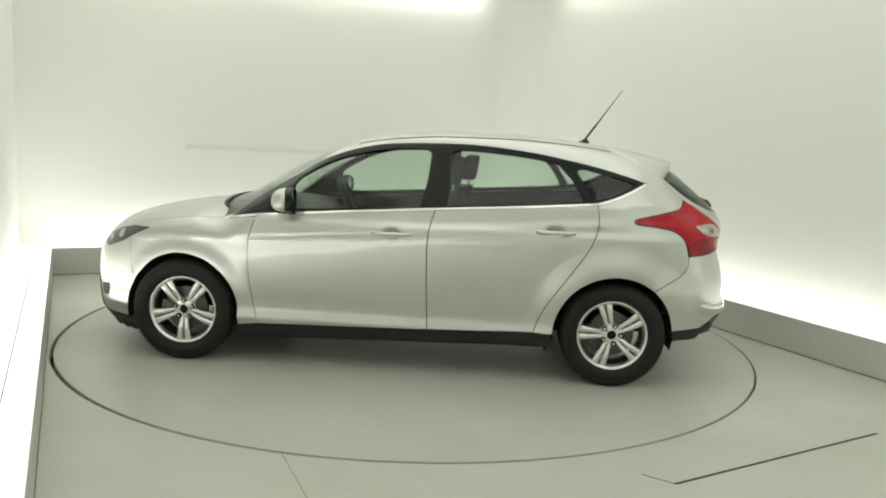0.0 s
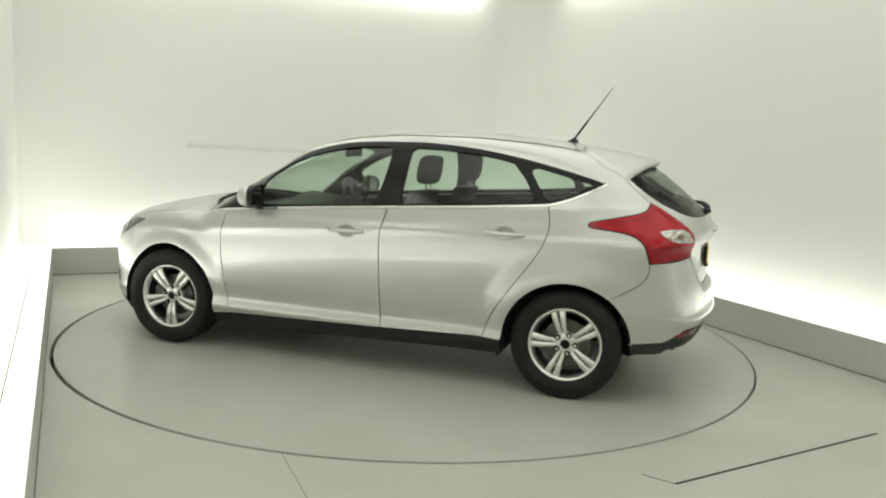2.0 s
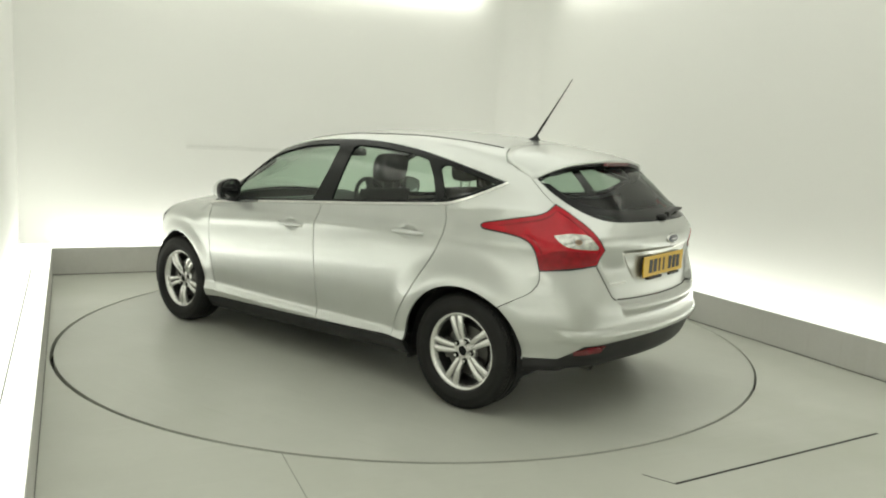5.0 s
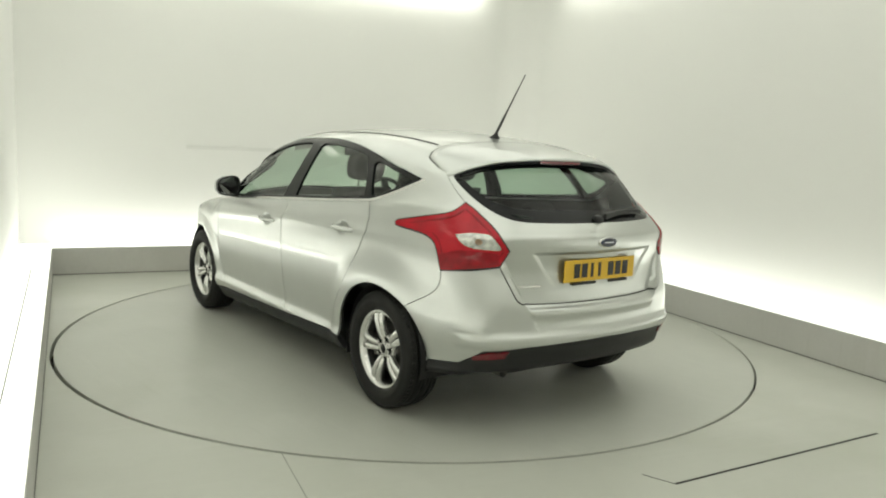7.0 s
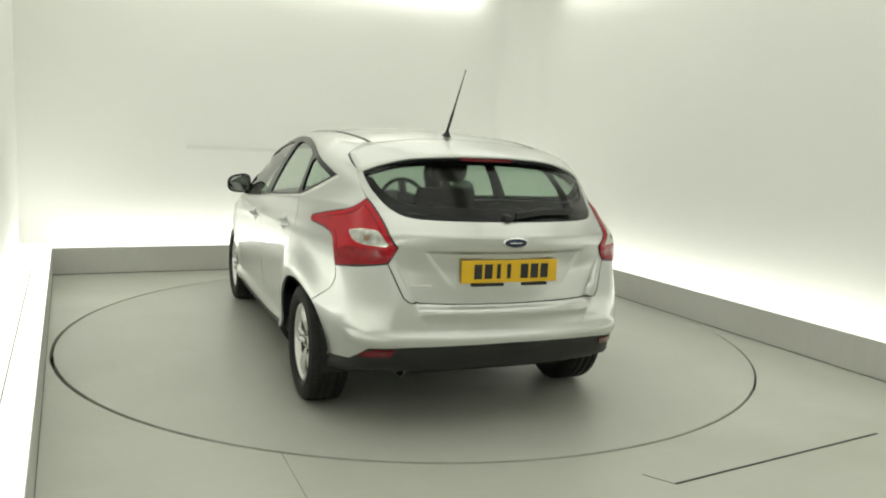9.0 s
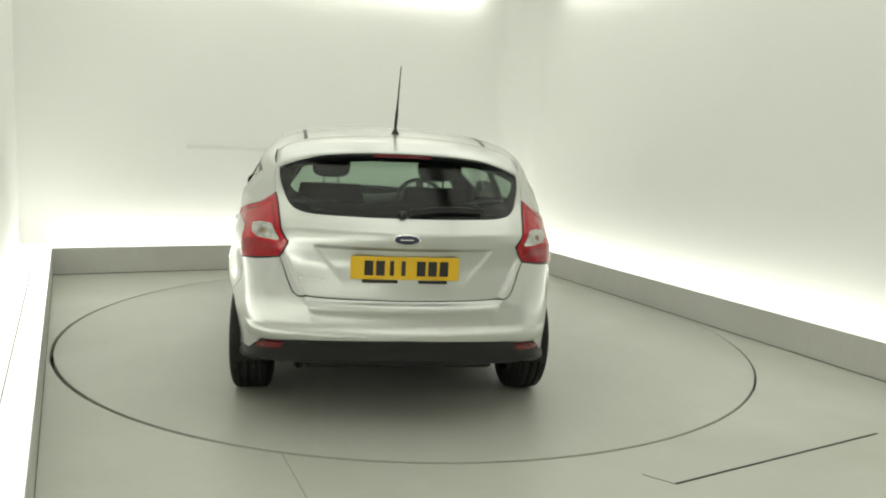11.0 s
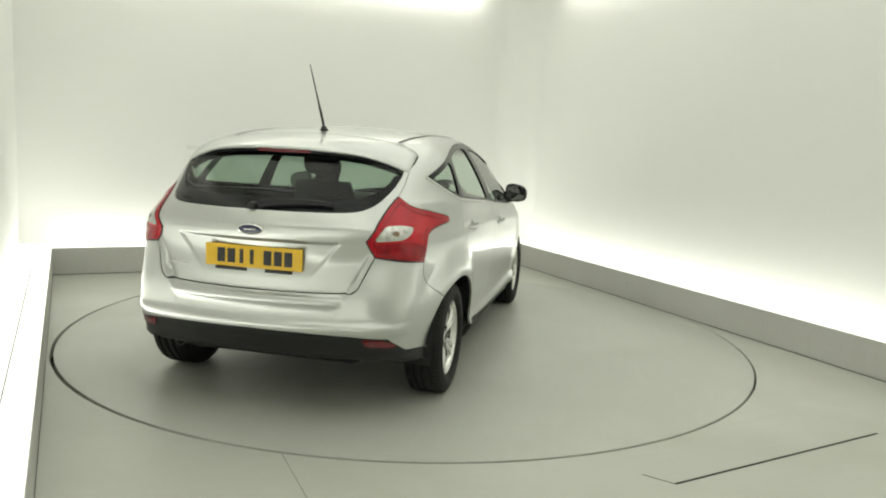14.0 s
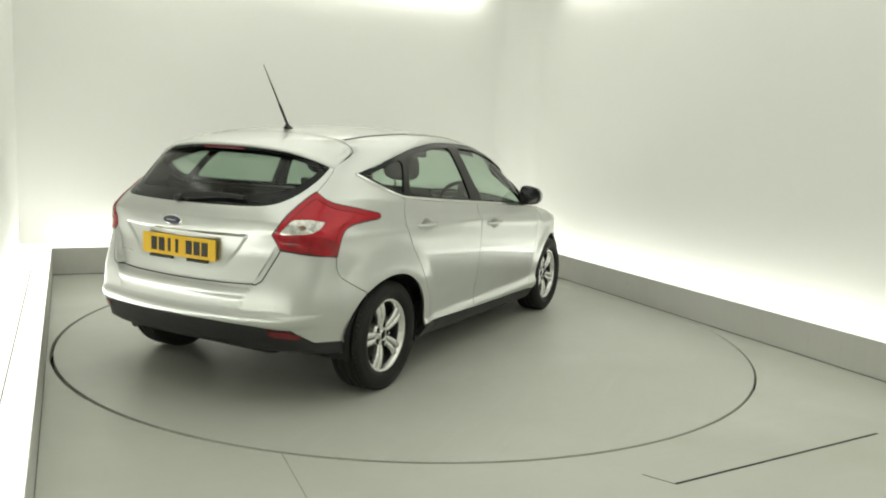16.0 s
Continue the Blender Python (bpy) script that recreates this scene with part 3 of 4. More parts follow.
BELT = bend([(1.075, 0.892), (0.87, 0.928), (0.52, 0.962), (0.18, 0.990), (-0.22, 1.020), (-0.66, 1.052), (-0.99, 1.080), (-1.19, 1.098)], 4)
BELT_TAIL = bend([(-1.19, 1.098), (-1.30, 1.135), (-1.41, 1.187), (-1.485, 1.228)], 4)
DLO_TOP = bend([(-1.485, 1.228), (-1.34, 1.270), (-1.16, 1.315), (-0.99, 1.349), (-0.82, 1.378), (-0.64, 1.399), (-0.47, 1.411), (-0.29, 1.414),
                (0.05, 1.401), (0.23, 1.374), (0.40, 1.324), (0.56, 1.255), (0.72, 1.162), (0.88, 1.045), (1.04, 0.922), (1.075, 0.892)], 4)
FRONT_EDGE = bend([(0.860, 0.926), (0.903, 0.76), (0.895, 0.52), (0.848, 0.262)], 6)
MID_EDGE = bend([(-0.222, 1.018), (-0.188, 0.86), (-0.190, 0.60), (-0.205, 0.290)], 6)
BACK_EDGE = bend([(-1.183, 1.096), (-1.195, 0.98), (-1.150, 0.84), (-1.020, 0.645), (-0.90, 0.46), (-0.845, 0.315)], 6)


def cut(line, x0, x1):
    """The points of a line with x between x0 and x1, ends put in."""
    a = np.array(sorted(line))
    keep = [tuple(q) for q in a if x0 < q[0] < x1]
    return [(x0, float(np.interp(x0, a[:, 0], a[:, 1])))] + keep + [(x1, float(np.interp(x1, a[:, 0], a[:, 1])))]


BONNET_EDGE = bend([(1.100, 0.745), (1.28, 0.745), (1.42, 0.735), (1.60, 0.690), (1.80, 0.59), (1.95, 0.40), (2.01, 0.0)], 5)


def build_body(car):
    hood = by_top(BONNET_EDGE)[0]
    # the bonnet's edge where wing and bumper meet
    meet = [1.69] + [float(np.interp(1.69, hood[:, 0], hood[:, k])) for k in (1, 2)]
    # doors
    f_door = cut(BELT, -0.222, 0.86)[::-1] + MID_EDGE[1:] + [(0.3, 0.276)] + FRONT_EDGE[::-1][:-1]
    door_f = panel("front_door", f_door, by_side, M_SILVER, car, both=True, gap=0.015, shut=0.0030)
    r_door = cut(BELT, -1.183, -0.222)[::-1] + BACK_EDGE[1:] + MID_EDGE[::-1][:-1]
    door_r = panel("rear_door", r_door, by_side, M_SILVER, car, both=True, gap=0.015, shut=0.0030)
    # front wing
    wing = ([(0.860, 0.926)] + FRONT_EDGE[1:] + [(0.966, 0.252)] + arch(AXLE, 170, 28) +
            [(1.69, 0.56), (1.69, 0.66), (1.69, meet[2])] + [(float(p[0]), float(p[2])) for p in hood[::-1] if p[0] < 1.685] + [(1.085, 0.905), (1.07, 0.896), (0.98, 0.911)])
    panel("front_wing", wing, by_side, M_SILVER, car, both=True, shut=0.0012)

    # tail lamp outline, as arc and height round the tail
    tip, top_, inn, inb, bot = (np.array(q) for q in ((1.148, 1.009), (0.754, 1.136), (0.534, 0.925), (0.574, 0.848), (0.832, 0.812)))
    lamp_up = bend([tip, (1.128, 1.024), (1.04, 1.042), (0.95, 1.060), (0.825, 1.087), top_], 5)
    lamp_in = bend([top_, (0.690, 1.098), (0.600, 1.022), inn], 5) + [tuple(inb)]
    lamp_low = bend([bot, (0.862, 0.914), (0.912, 0.960), (1.005, 0.980), (1.125, 0.993), tip], 5)
    lamp = lamp_up[:-1] + lamp_in + lamp_low[:-1]

    # rear glass and tailgate outlines (half, then mirrored)
    g_half = bend([(0.0, 1.056), (0.24, 1.056), (0.484, 1.063), (0.617, 1.103), (0.742, 1.174), (0.825, 1.234), (0.868, 1.272)], 5) + \
        bend([(0.868, 1.272), (0.79, 1.302), (0.66, 1.334), (0.40, 1.352), (0.0, 1.356)], 5)[1:]
    glass = g_half + [(-a, b) for a, b in g_half[::-1][1:-1]]
    gate_top = (0.900, 1.272)
    gate_side = bend([tuple(top_), (0.815, 1.188), gate_top], 4)
    gate_half = ([(0.0, 0.662), (0.30, 0.663), (0.425, 0.666), (0.468, 0.674), (0.492, 0.692), (0.530, 0.766), (inb[0] - 0.002, inb[1])] + [tuple(q) for q in lamp_in[::-1][1:]] +
                 gate_side[1:] + [(0.82, 1.310), (0.70, 1.345), (0.42, 1.374), (0.0, 1.380)])
    gate = gate_half + [(-a, b) for a, b in gate_half[::-1][1:-1]]

    tg = ring("tailgate", gate, glass, by_rear, M_SILVER, car, rows=80, n=720, c=(0.0, 1.17))[0]
    black = [(u, v + 0.030 * float(1 - step(1.06, 1.20, v))) for u, v in inset(np.array(glass), 0.035)]
    ring("rear_window_border", inset(np.array(glass), 0.002), black, by_rear, M_GLOSSBLACK, tg, "gloss black border of the rear window", off=-0.004, rows=2, n=300, depth=0.004, c=(0.0, 1.18))
    panel("rear_window", inset(np.array(glass), 0.02), by_rear, M_REARGLASS, tg, "green-tinted rear window glass", off=-0.006, gap=0.05, depth=0, shut=0)

    # quarter panel with the pillar behind the rear side window
    side_lamp_up = [(float(p[0]), float(p[2])) for p in by_rear(lamp_up)[0]]
    side_lamp_low = [(float(p[0]), float(p[2])) for p in by_rear(lamp_low)[0]]
    gate_edge = [(float(p[0]), float(p[2])) for p in by_rear(gate_side)[0]]
    seam = bend([(side_lamp_low[0][0], side_lamp_low[0][1]), (-1.747, 0.75), (-1.707, 0.693), (-1.62, 0.640), (-1.552, 0.600)], 5)
    a_seam = math.degrees(math.atan2(0.600 - HUB_Z, -1.552 + AXLE))
    r_arch = arch(-AXLE, a_seam, 360 - 360 + 2, n=30)
    spoil_side = [(float(p[0]), float(p[2])) for p in by_top([(-1.415, 0.652)])[0]]
    quarter = (BELT_TAIL + spoil_side + [gate_edge[-1]] + gate_edge[::-1][1:] + side_lamp_up[::-1][1:] + side_lamp_low[::-1][1:] + seam[1:-1] +
               [(-AXLE + ARCH_R * math.cos(radians(a_seam)), HUB_Z + ARCH_R * math.sin(radians(a_seam)))] + r_arch[1:] + [(-0.955, 0.312)] + BACK_EDGE[::-1])
    panel("rear_quarter_panel", quarter, by_side, M_SILVER, car, both=True, gap=0.018)

    # roof with both cant rails and screen pillars, seen from above
    P = by_side(DLO_TOP)[0]
    edge = [(float(p[0]), float(p[1])) for p in P]
    back = bend([(-1.415, 0.652), (-1.375, 0.595), (-1.315, 0.47), (-1.285, 0.25), (-1.28, 0.0)], 4)
    scr = bend([(1.10, 0.735), (0.95, 0.690), (0.70, 0.625), (0.47, 0.570)], 4)
    head = bend([(0.47, 0.570), (0.405, 0.50), (0.37, 0.30), (0.36, 0.0)], 4)
    half = [(1.10, edge[-1][1] - 0.02)] + edge[::-1] + back
    lowhalf = scr + head[1:]
    loop = half + [(a, -b) for a, b in half[::-1][1:]] + [(a, -b) for a, b in lowhalf][:-1] + lowhalf[::-1]
    panel("roof", loop, by_top, M_SILVER, car, gap=0.035)
    scr_loop = lowhalf + [(a, -b) for a, b in lowhalf[::-1][1:]] + bend([(1.10, -0.735), (1.17, -0.45), (1.20, 0.0), (1.17, 0.45), (1.10, 0.735)], 5)[1:-1]
    panel("windscreen", scr_loop, by_top, M_GLASS, car, "clear green-tinted windscreen", off=-0.005, gap=0.08, depth=0)
    cowl = bend([(1.112, -0.60), (1.178, -0.42), (1.206, 0.0), (1.178, 0.42), (1.112, 0.60)], 5) + bend([(1.118, 0.60), (1.208, 0.42), (1.250, 0.0), (1.208, -0.42), (1.118, -0.60)], 5)
    panel("windscreen_cowl", cowl, by_top, M_BLACK, car, "black plastic cowl below the windscreen", off=0.004, gap=0.06)
    bonnet_half = bend([(1.255, 0.0), (1.212, 0.42), (1.120, 0.61), (1.100, 0.745)], 5) + BONNET_EDGE[1:]
    bonnet = bonnet_half + [(a, -b) for a, b in bonnet_half[::-1][1:-1]]
    panel("bonnet", bonnet, by_top, M_SILVER, car, gap=0.05)

    # nose
    rim = [tuple(q) for q in to_front([meet] + [p for p in hood if p[0] > 1.695])]
    side_n = [tuple(q) for q in to_front(by_side(arch(AXLE, -14, 28, n=8) + [(1.69, float(h)) for h in np.linspace(0.56, meet[2] - 0.003, 9)])[0])]
    fa = side_n[0][0]
    nose = side_n + rim + [(-a, b) for a, b in rim[::-1][1:]] + [(-a, b) for a, b in side_n[::-1]]
    panel("front_bumper", nose, by_front, M_SILVER, car, gap=0.03, shut=0.0005)
    panel("front_lip", [(-fa, 0.125), (fa, 0.125), (fa, side_n[0][1] - 0.004), (-fa, side_n[0][1] - 0.004)], by_front, M_BLACK, car, "black plastic lower lip", off=0.003, gap=0.05)
    panel("lower_grille", [(-0.5, 0.24), (0.5, 0.24), (0.42, 0.44), (-0.42, 0.44)], by_front, M_BLACK, car, "black lower grille", off=0.004, gap=0.05)
    head_l = [tuple(q) for q in to_front([(1.555, 0.797, 0.814), (1.682, 0.719, 0.812), (1.80, 0.655, 0.785), (1.90, 0.60, 0.74), (1.955, 0.55, 0.672), (1.90, 0.625, 0.655), (1.76, 0.72, 0.705)])]
    panel("headlamp", head_l, by_front, M_HEAD, car, "dark headlamp behind a clear cover", off=0.005, gap=0.03, both=True)
    for px, pz, k in ((1.775, 0.755, 0.030), (1.875, 0.715, 0.026)):
        ha, hz = to_front([by_side([(px, pz)])[0][0]])[0]
        panel("headlamp_reflector", [(ha + k * math.cos(a), hz + k * 0.85 * math.sin(a)) for a in np.linspace(0, 2 * math.pi, 17)[:-1]], by_front, M_CLEAR, car,
              "bright headlamp reflector", off=0.008, gap=0.03, depth=0.003, shut=0, both=True)
    panel("fog_lamp_bezel", [(0.50, 0.33), (0.60, 0.33), (0.62, 0.42), (0.50, 0.40)], by_front, M_BLACK, car, "black fog lamp bezel", off=0.001, gap=0.03, both=True)

    # rear bumper: silver skin, then the black lower valance with the reflectors
    arc = lambda q: tuple(to_rear(by_side([q])[0])[0])
    seam_r = [arc(q) for q in seam]
    arch_r = [arc(q) for q in arch(-AXLE, a_seam, 176, n=12)[1:]]
    inner = [(inb[0], inb[1] - 0.003), (0.533, 0.764), (0.495, 0.690), (0.470, 0.670), (0.425, 0.662), (0.30, 0.659), (0.0, 0.658)]
    foot = arch_r[-1]
    skirt = [(foot[0], 0.348), (0.90, 0.352), (0.73, 0.370), (0.665, 0.412), (0.625, 0.443), (0.45, 0.460), (0.25, 0.470), (0.0, 0.476)]
    lamp_bottom = [tuple(bot), tuple(0.5 * (bot + inb) + np.array([0, -0.006]))]
    h1 = seam_r[::-1] + lamp_bottom[1:] + inner
    h2 = arch_r[:-1] + skirt
    bumper = h1 + [(-a, b) for a, b in h1[::-1][1:]] + [(-a, b) for a, b in h2] + h2[::-1][1:]
    rb = panel("rear_bumper", bumper, by_rear, M_SILVER, car, gap=0.014)[0]
    low = [(foot[0], 0.262), (0.75, 0.286), (0.5, 0.320), (0.0, 0.320)]
    valance = skirt + [(-a, b) for a, b in skirt[::-1][1:]] + [(-a, b) for a, b in low] + low[::-1][1:]
    panel("rear_valance", valance, by_rear, M_BLACK, rb, "black plastic lower bumper", off=-0.004, gap=0.03, depth=0.05)
    panel("rear_reflector", [(0.515, 0.441), (0.60, 0.438), (0.672, 0.415), (0.668, 0.392), (0.535, 0.404)], by_rear, M_DEEPRED, rb, "dark red rear reflector", off=0.003, gap=0.03, both=True)

    # tail lamps
    for flip in (False, True):
        panel("lamp_gasket", inset(dense(lamp, 0.02), -0.0035), by_rear, M_BLACK, car, "black rubber gasket round the tail lamp", off=0.002, gap=0.04, depth=0.02, shut=0, mirror=flip)
        tl = panel("tail_lamp", lamp, by_rear, M_RED, car, "large red tail lamp wrapping round the corner", off=0.006, gap=0.018, depth=0.03, shut=0.004, mirror=flip)[0]
        rv = bend([(0.572, 0.938), (0.598, 0.972), (0.622, 0.993)], 3) + bend([(0.630, 0.996), (0.70, 0.998), (0.775, 0.986)], 3) + bend([(0.770, 0.978), (0.740, 0.950), (0.690, 0.932), (0.58, 0.928)], 4)
        panel("lower_lens", bend([(0.578, 0.860), (0.70, 0.838), (0.826, 0.824)], 4) + bend([(0.846, 0.885), (0.76, 0.916), (0.66, 0.918), (0.585, 0.912)], 4), by_rear, M_LOWRED, tl,
              "darker red lower lens", off=0.0085, gap=0.03, depth=0.003, shut=0, mirror=flip)
        panel("reversing_lens", rv, by_rear, M_CLEAR, tl, "clear faceted reversing lens", off=0.009, gap=0.02, depth=0.004, shut=0, mirror=flip)
        panel("indicator_bulb", [(0.668 + 0.016 * math.cos(a), 0.962 + 0.013 * math.sin(a)) for a in np.linspace(0, 2 * math.pi, 17)[:-1]], by_rear, M_AMBER, tl,
              "dull amber indicator bulb", off=0.0105, gap=0.02, depth=0.002, shut=0, mirror=flip)
        # the light guide that follows the lamp's outline
        guide = inset(dense(lamp, 0.02), 0.026)
        ring("light_guide", inset(guide, -0.004), inset(guide, 0.004), by_rear, M_LOWRED, tl, "dark red light guide", off=0.0078, depth=0.002, mirror=flip, n=160, c=(0.72, 0.97))

    # black sills and side mouldings
    sill = [(0.966, 0.248), (0.80, 0.256), (0.3, 0.270), (-0.21, 0.284), (-0.845, 0.309), (-0.955, 0.306), (-0.965, 0.222), (0.0, 0.186), (0.975, 0.160)]
    panel("sill", sill, by_side, M_BLACK, car, "black plastic sill", off=-0.004, gap=0.04, depth=0.03, both=True)

    # side windows
    pane_f = bend([(0.64, 0.985), (0.40, 0.997), (0.15, 1.016), (-0.125, 1.034)], 4) + bend([(-0.135, 1.06), (-0.165, 1.20), (-0.175, 1.355)], 4) + \
        bend([(-0.15, 1.381), (0.05, 1.371), (0.22, 1.344), (0.39, 1.295), (0.54, 1.227), (0.640, 1.160), (0.655, 1.10), (0.655, 1.0)], 4)
    pane_r = bend([(-0.295, 1.052), (-0.66, 1.078), (-0.95, 1.102), (-1.085, 1.115)], 4) + bend([(-1.09, 1.14), (-1.03, 1.235), (-0.965, 1.305)], 4) + \
        bend([(-0.945, 1.326), (-0.82, 1.350), (-0.64, 1.370), (-0.47, 1.382), (-0.33, 1.383)], 4) + [(-0.30, 1.363)]
    pane_q = bend([(-1.165, 1.128), (-1.24, 1.143), (-1.345, 1.187), (-1.412, 1.222)], 4) + bend([(-1.40, 1.231), (-1.25, 1.270), (-1.10, 1.306)], 4) + [(-1.07, 1.302), (-1.055, 1.285)]
    cell_f = cut(BELT, -0.22, 1.075)[::-1]
    top_front, top_mid, top_back = cut(DLO_TOP, -0.22, 1.07), cut(DLO_TOP, -1.01, -0.22), cut(DLO_TOP, -1.47, -1.01)
    cell_f = cell_f + top_front[:-1]
    cell_r = cut(BELT, -1.135, -0.22)[::-1] + top_mid
    cell_q = [cut(BELT, -1.135, -0.22)[0], (-1.16, 1.0965)] + BELT_TAIL[:-1] + top_back
    for cell, pane, nm in ((cell_f, pane_f, "front_side_window"), (cell_r, pane_r, "rear_side_window"), (cell_q, pane_q, "quarter_window")):
        fr = ring("window_surround", cell, pane, by_side, M_GLOSSBLACK, car, "gloss black window surround", off=-0.002, rows=2, both=True, n=160, depth=0.015)
        for flip in (False, True):
            panel(nm, inset(dense(pane, 0.03), -0.006), by_side, M_GLASS, fr[int(flip)], "green-tinted glass", off=-0.010, gap=0.06, depth=0, shut=0, mirror=flip)
    ribbon("belt_trim", cut(BELT, -1.18, 1.06)[::-1] + BELT_TAIL[1:], 0.013, by_side, M_CHROME, car, "bright metal strip under the windows", off=0.004, both=True, side=0.15)

    # roof strips
    ribbon("roof_strip", bend([(0.30, 0.535), (-0.2, 0.540), (-0.8, 0.530), (-1.29, 0.505)], 10), 0.020, by_top, M_BLACK, car, "black roof joint strip", off=0.002, both=True)

    # dark liner under the skin, so that joints read as joints
    lower = ([(0.86, 0.90), (0.95, 0.26)] + [(-0.95, 0.30)] + arch(-AXLE, 0, a_seam, n=20) + [(-1.70, 0.72), (-1.70, 0.80), (-1.60, 0.95), (-1.40, 0.97), (-1.40, 1.14), (-1.19, 1.085), (-0.22, 1.01)])
    panel("inner_liner", lower, by_side, M_DARK, car, "dark inner panel", off=-0.022, gap=0.08, depth=0, shut=0, both=True)
    panel("inner_liner", [(1.10, 0.86), (0.90, 0.88), (0.93, 0.28)] + arch(AXLE, 180, 20, n=18) + [(1.66, 0.66), (1.5, 0.80)], by_side, M_DARK, car, "dark inner panel", off=-0.022, gap=0.08, depth=0, shut=0, both=True)
    panel("inner_liner", [(-0.95, 0.45), (0.95, 0.45), (0.95, 0.80), (0.80, 1.02), (0.60, 1.02), (0.50, 1.03), (-0.50, 1.03), (-0.60, 1.02), (-0.80, 1.02), (-0.95, 0.80)], by_rear, M_DARK, car, "dark inner panel", off=-0.028, gap=0.06, depth=0, shut=0)
    lin_half = [(0.44, 0.0), (0.45, 0.52), (0.2, 0.60), (-0.5, 0.62), (-1.1, 0.58), (-1.42, 0.45), (-1.45, 0.0)]
    panel("roof_lining", lin_half + [(a, -b) for a, b in lin_half[::-1][1:-1]], by_top, M_LINING, car, "pale fabric roof lining", off=-0.03, gap=0.10, depth=0, shut=0)
    return door_f, door_r, tg


def solid(name, sections, material, parent, label="", closed=True, smooth=True):
    """A body lofted through rings of points of equal count, with its ends closed."""
    bm = bmesh.new()
    rows = [[bm.verts.new(p) for p in s] for s in sections]
    k = len(rows[0])
    for a, b in zip(rows, rows[1:]):
        for i in range(k):
            bm.faces.new((a[i], a[(i + 1) % k], b[(i + 1) % k], b[i]))
    if closed:
        bm.faces.new(rows[0])
        bm.faces.new(rows[-1])
    bmesh.ops.recalc_face_normals(bm, faces=bm.faces[:])
    return part(name, bm, material, parent, label, smooth)


def oval(c, rx, rz, axis="y", n=18, power=2.6, lean=0.0):
    """A rounded-rectangle ring of points round c, across the given axis."""
    out = []
    for i in range(n):
        a = 2 * math.pi * i / n
        u = math.copysign(abs(math.cos(a)) ** (2 / power), math.cos(a)) * rx
        v = math.copysign(abs(math.sin(a)) ** (2 / power), math.sin(a)) * rz
        if axis == "y":
            out.append((c[0] + u + lean * v, c[1], c[2] + v))
        elif axis == "x":
            out.append((c[0] + lean * v, c[1] + u, c[2] + v))
        else:
            out.append((c[0] + u, c[1] + v, c[2]))
    return out


def build_spoiler(car):
    ys = np.linspace(-0.650, 0.650, 45)
    x0s = np.interp(np.abs(ys), [0, 0.25, 0.47, 0.595, 0.652], [-1.282, -1.287, -1.317, -1.377, -1.417])
    z0 = by_top(np.stack([x0s, ys], -1))[0][:, 2]
    x1s = x0s - 0.05
    z1 = by_top(np.stack([x1s, ys], -1))[0][:, 2]
    tips = -1.735 + 0.150 * (np.abs(ys) / 0.65) ** 2.4
    zk = by_top(np.stack([tips, ys], -1))[0][:, 2]
    zh = by_top(np.stack([0.5 * (x1s + tips), ys], -1))[0][:, 2]
    secs, under = [], []
    for y, x0, za, x1, zb, tip, ze, zm in zip(ys, x0s, z0, x1s, z1, tips, zk, zh):
        e = abs(y) / 0.65
        lam = float(step(0.62, 1.0, e))
        zt = lambda x: zb + float(ROOF(x) - ROOF(x1)) * (1.0 + 0.25 * e ** 4) + 0.004 * (1 - e ** 4)
        xm = 0.5 * (x1 + tip)
        ztip = (1 - lam) * (zt(tip) - 0.004 - 0.030 * e ** 3) + lam * (ze + 0.003)
        zmid = (1 - lam) * (zt(xm) + 0.002) + lam * (zm + 0.003)
        zpre = ztip + 0.010 + 0.010 * lam
        secs.append([(x0, y, za + 0.0005), (x1, y, zb + 0.002), (xm, y, zmid), (tip + 0.03, y, zpre), (tip, y, ztip),
                     (tip + 0.003, y, ztip - 0.011), (tip + 0.030, y, ztip - 0.013), (xm, y, zmid - 0.022), (x0 - 0.01, y, za - 0.03)])
        under.append([(tip + 0.010, y * 0.992, ztip - 0.009), (tip + 0.022, y * 0.992, ztip - 0.030), (tip + 0.060, y * 0.992, ztip - 0.050),
                      (xm, y * 0.992, zmid - 0.070), (xm + 0.03, y * 0.992, zmid - 0.024), (tip + 0.030, y * 0.992, ztip - 0.0125)])
    sp = solid("roof_spoiler", secs, M_SILVER, car, "silver spoiler over the rear window")
    solid("spoiler_underside", under, M_GLOSSBLACK, sp, "black underside of the spoiler")
    bm = bmesh.new()
    for i in range(13):
        y = -0.15 + 0.30 * i / 12
        tip = -1.735 + 0.150 * (abs(y) / 0.65) ** 2.4
        zt = float(ROOF(tip)) - 0.006
        for dx, dz in ((0.001, -0.005), (0.004, -0.022), (0.03, -0.022), (0.03, -0.005)):
            bm.verts.new((tip + dx, y, zt + dz))
    bm.verts.ensure_lookup_table()
    for i in range(12):
        for j in range(4):
            a, b = 4 * i + j, 4 * i + (j + 1) % 4
            bm.faces.new([bm.verts[k] for k in (a, b, b + 4, a + 4)])
    bmesh.ops.recalc_face_normals(bm, faces=bm.faces[:])
    part("brake_light", bm, M_DEEPRED, sp, "dark red high brake light")


def lathe(bm, profile, n=64, mi=0, phase=0.0):
    """Turns a profile of (radius, y) round the y axis."""
    rows = [[bm.verts.new((r * math.cos(2 * math.pi * i / n + phase), y, r * math.sin(2 * math.pi * i / n + phase))) for i in range(n)] for r, y in profile]
    for a, b in zip(rows, rows[1:]):
        for i in range(n):
            f = bm.faces.new((a[i], a[(i + 1) % n], b[(i + 1) % n], b[i]))
            f.material_index = mi
    return rows


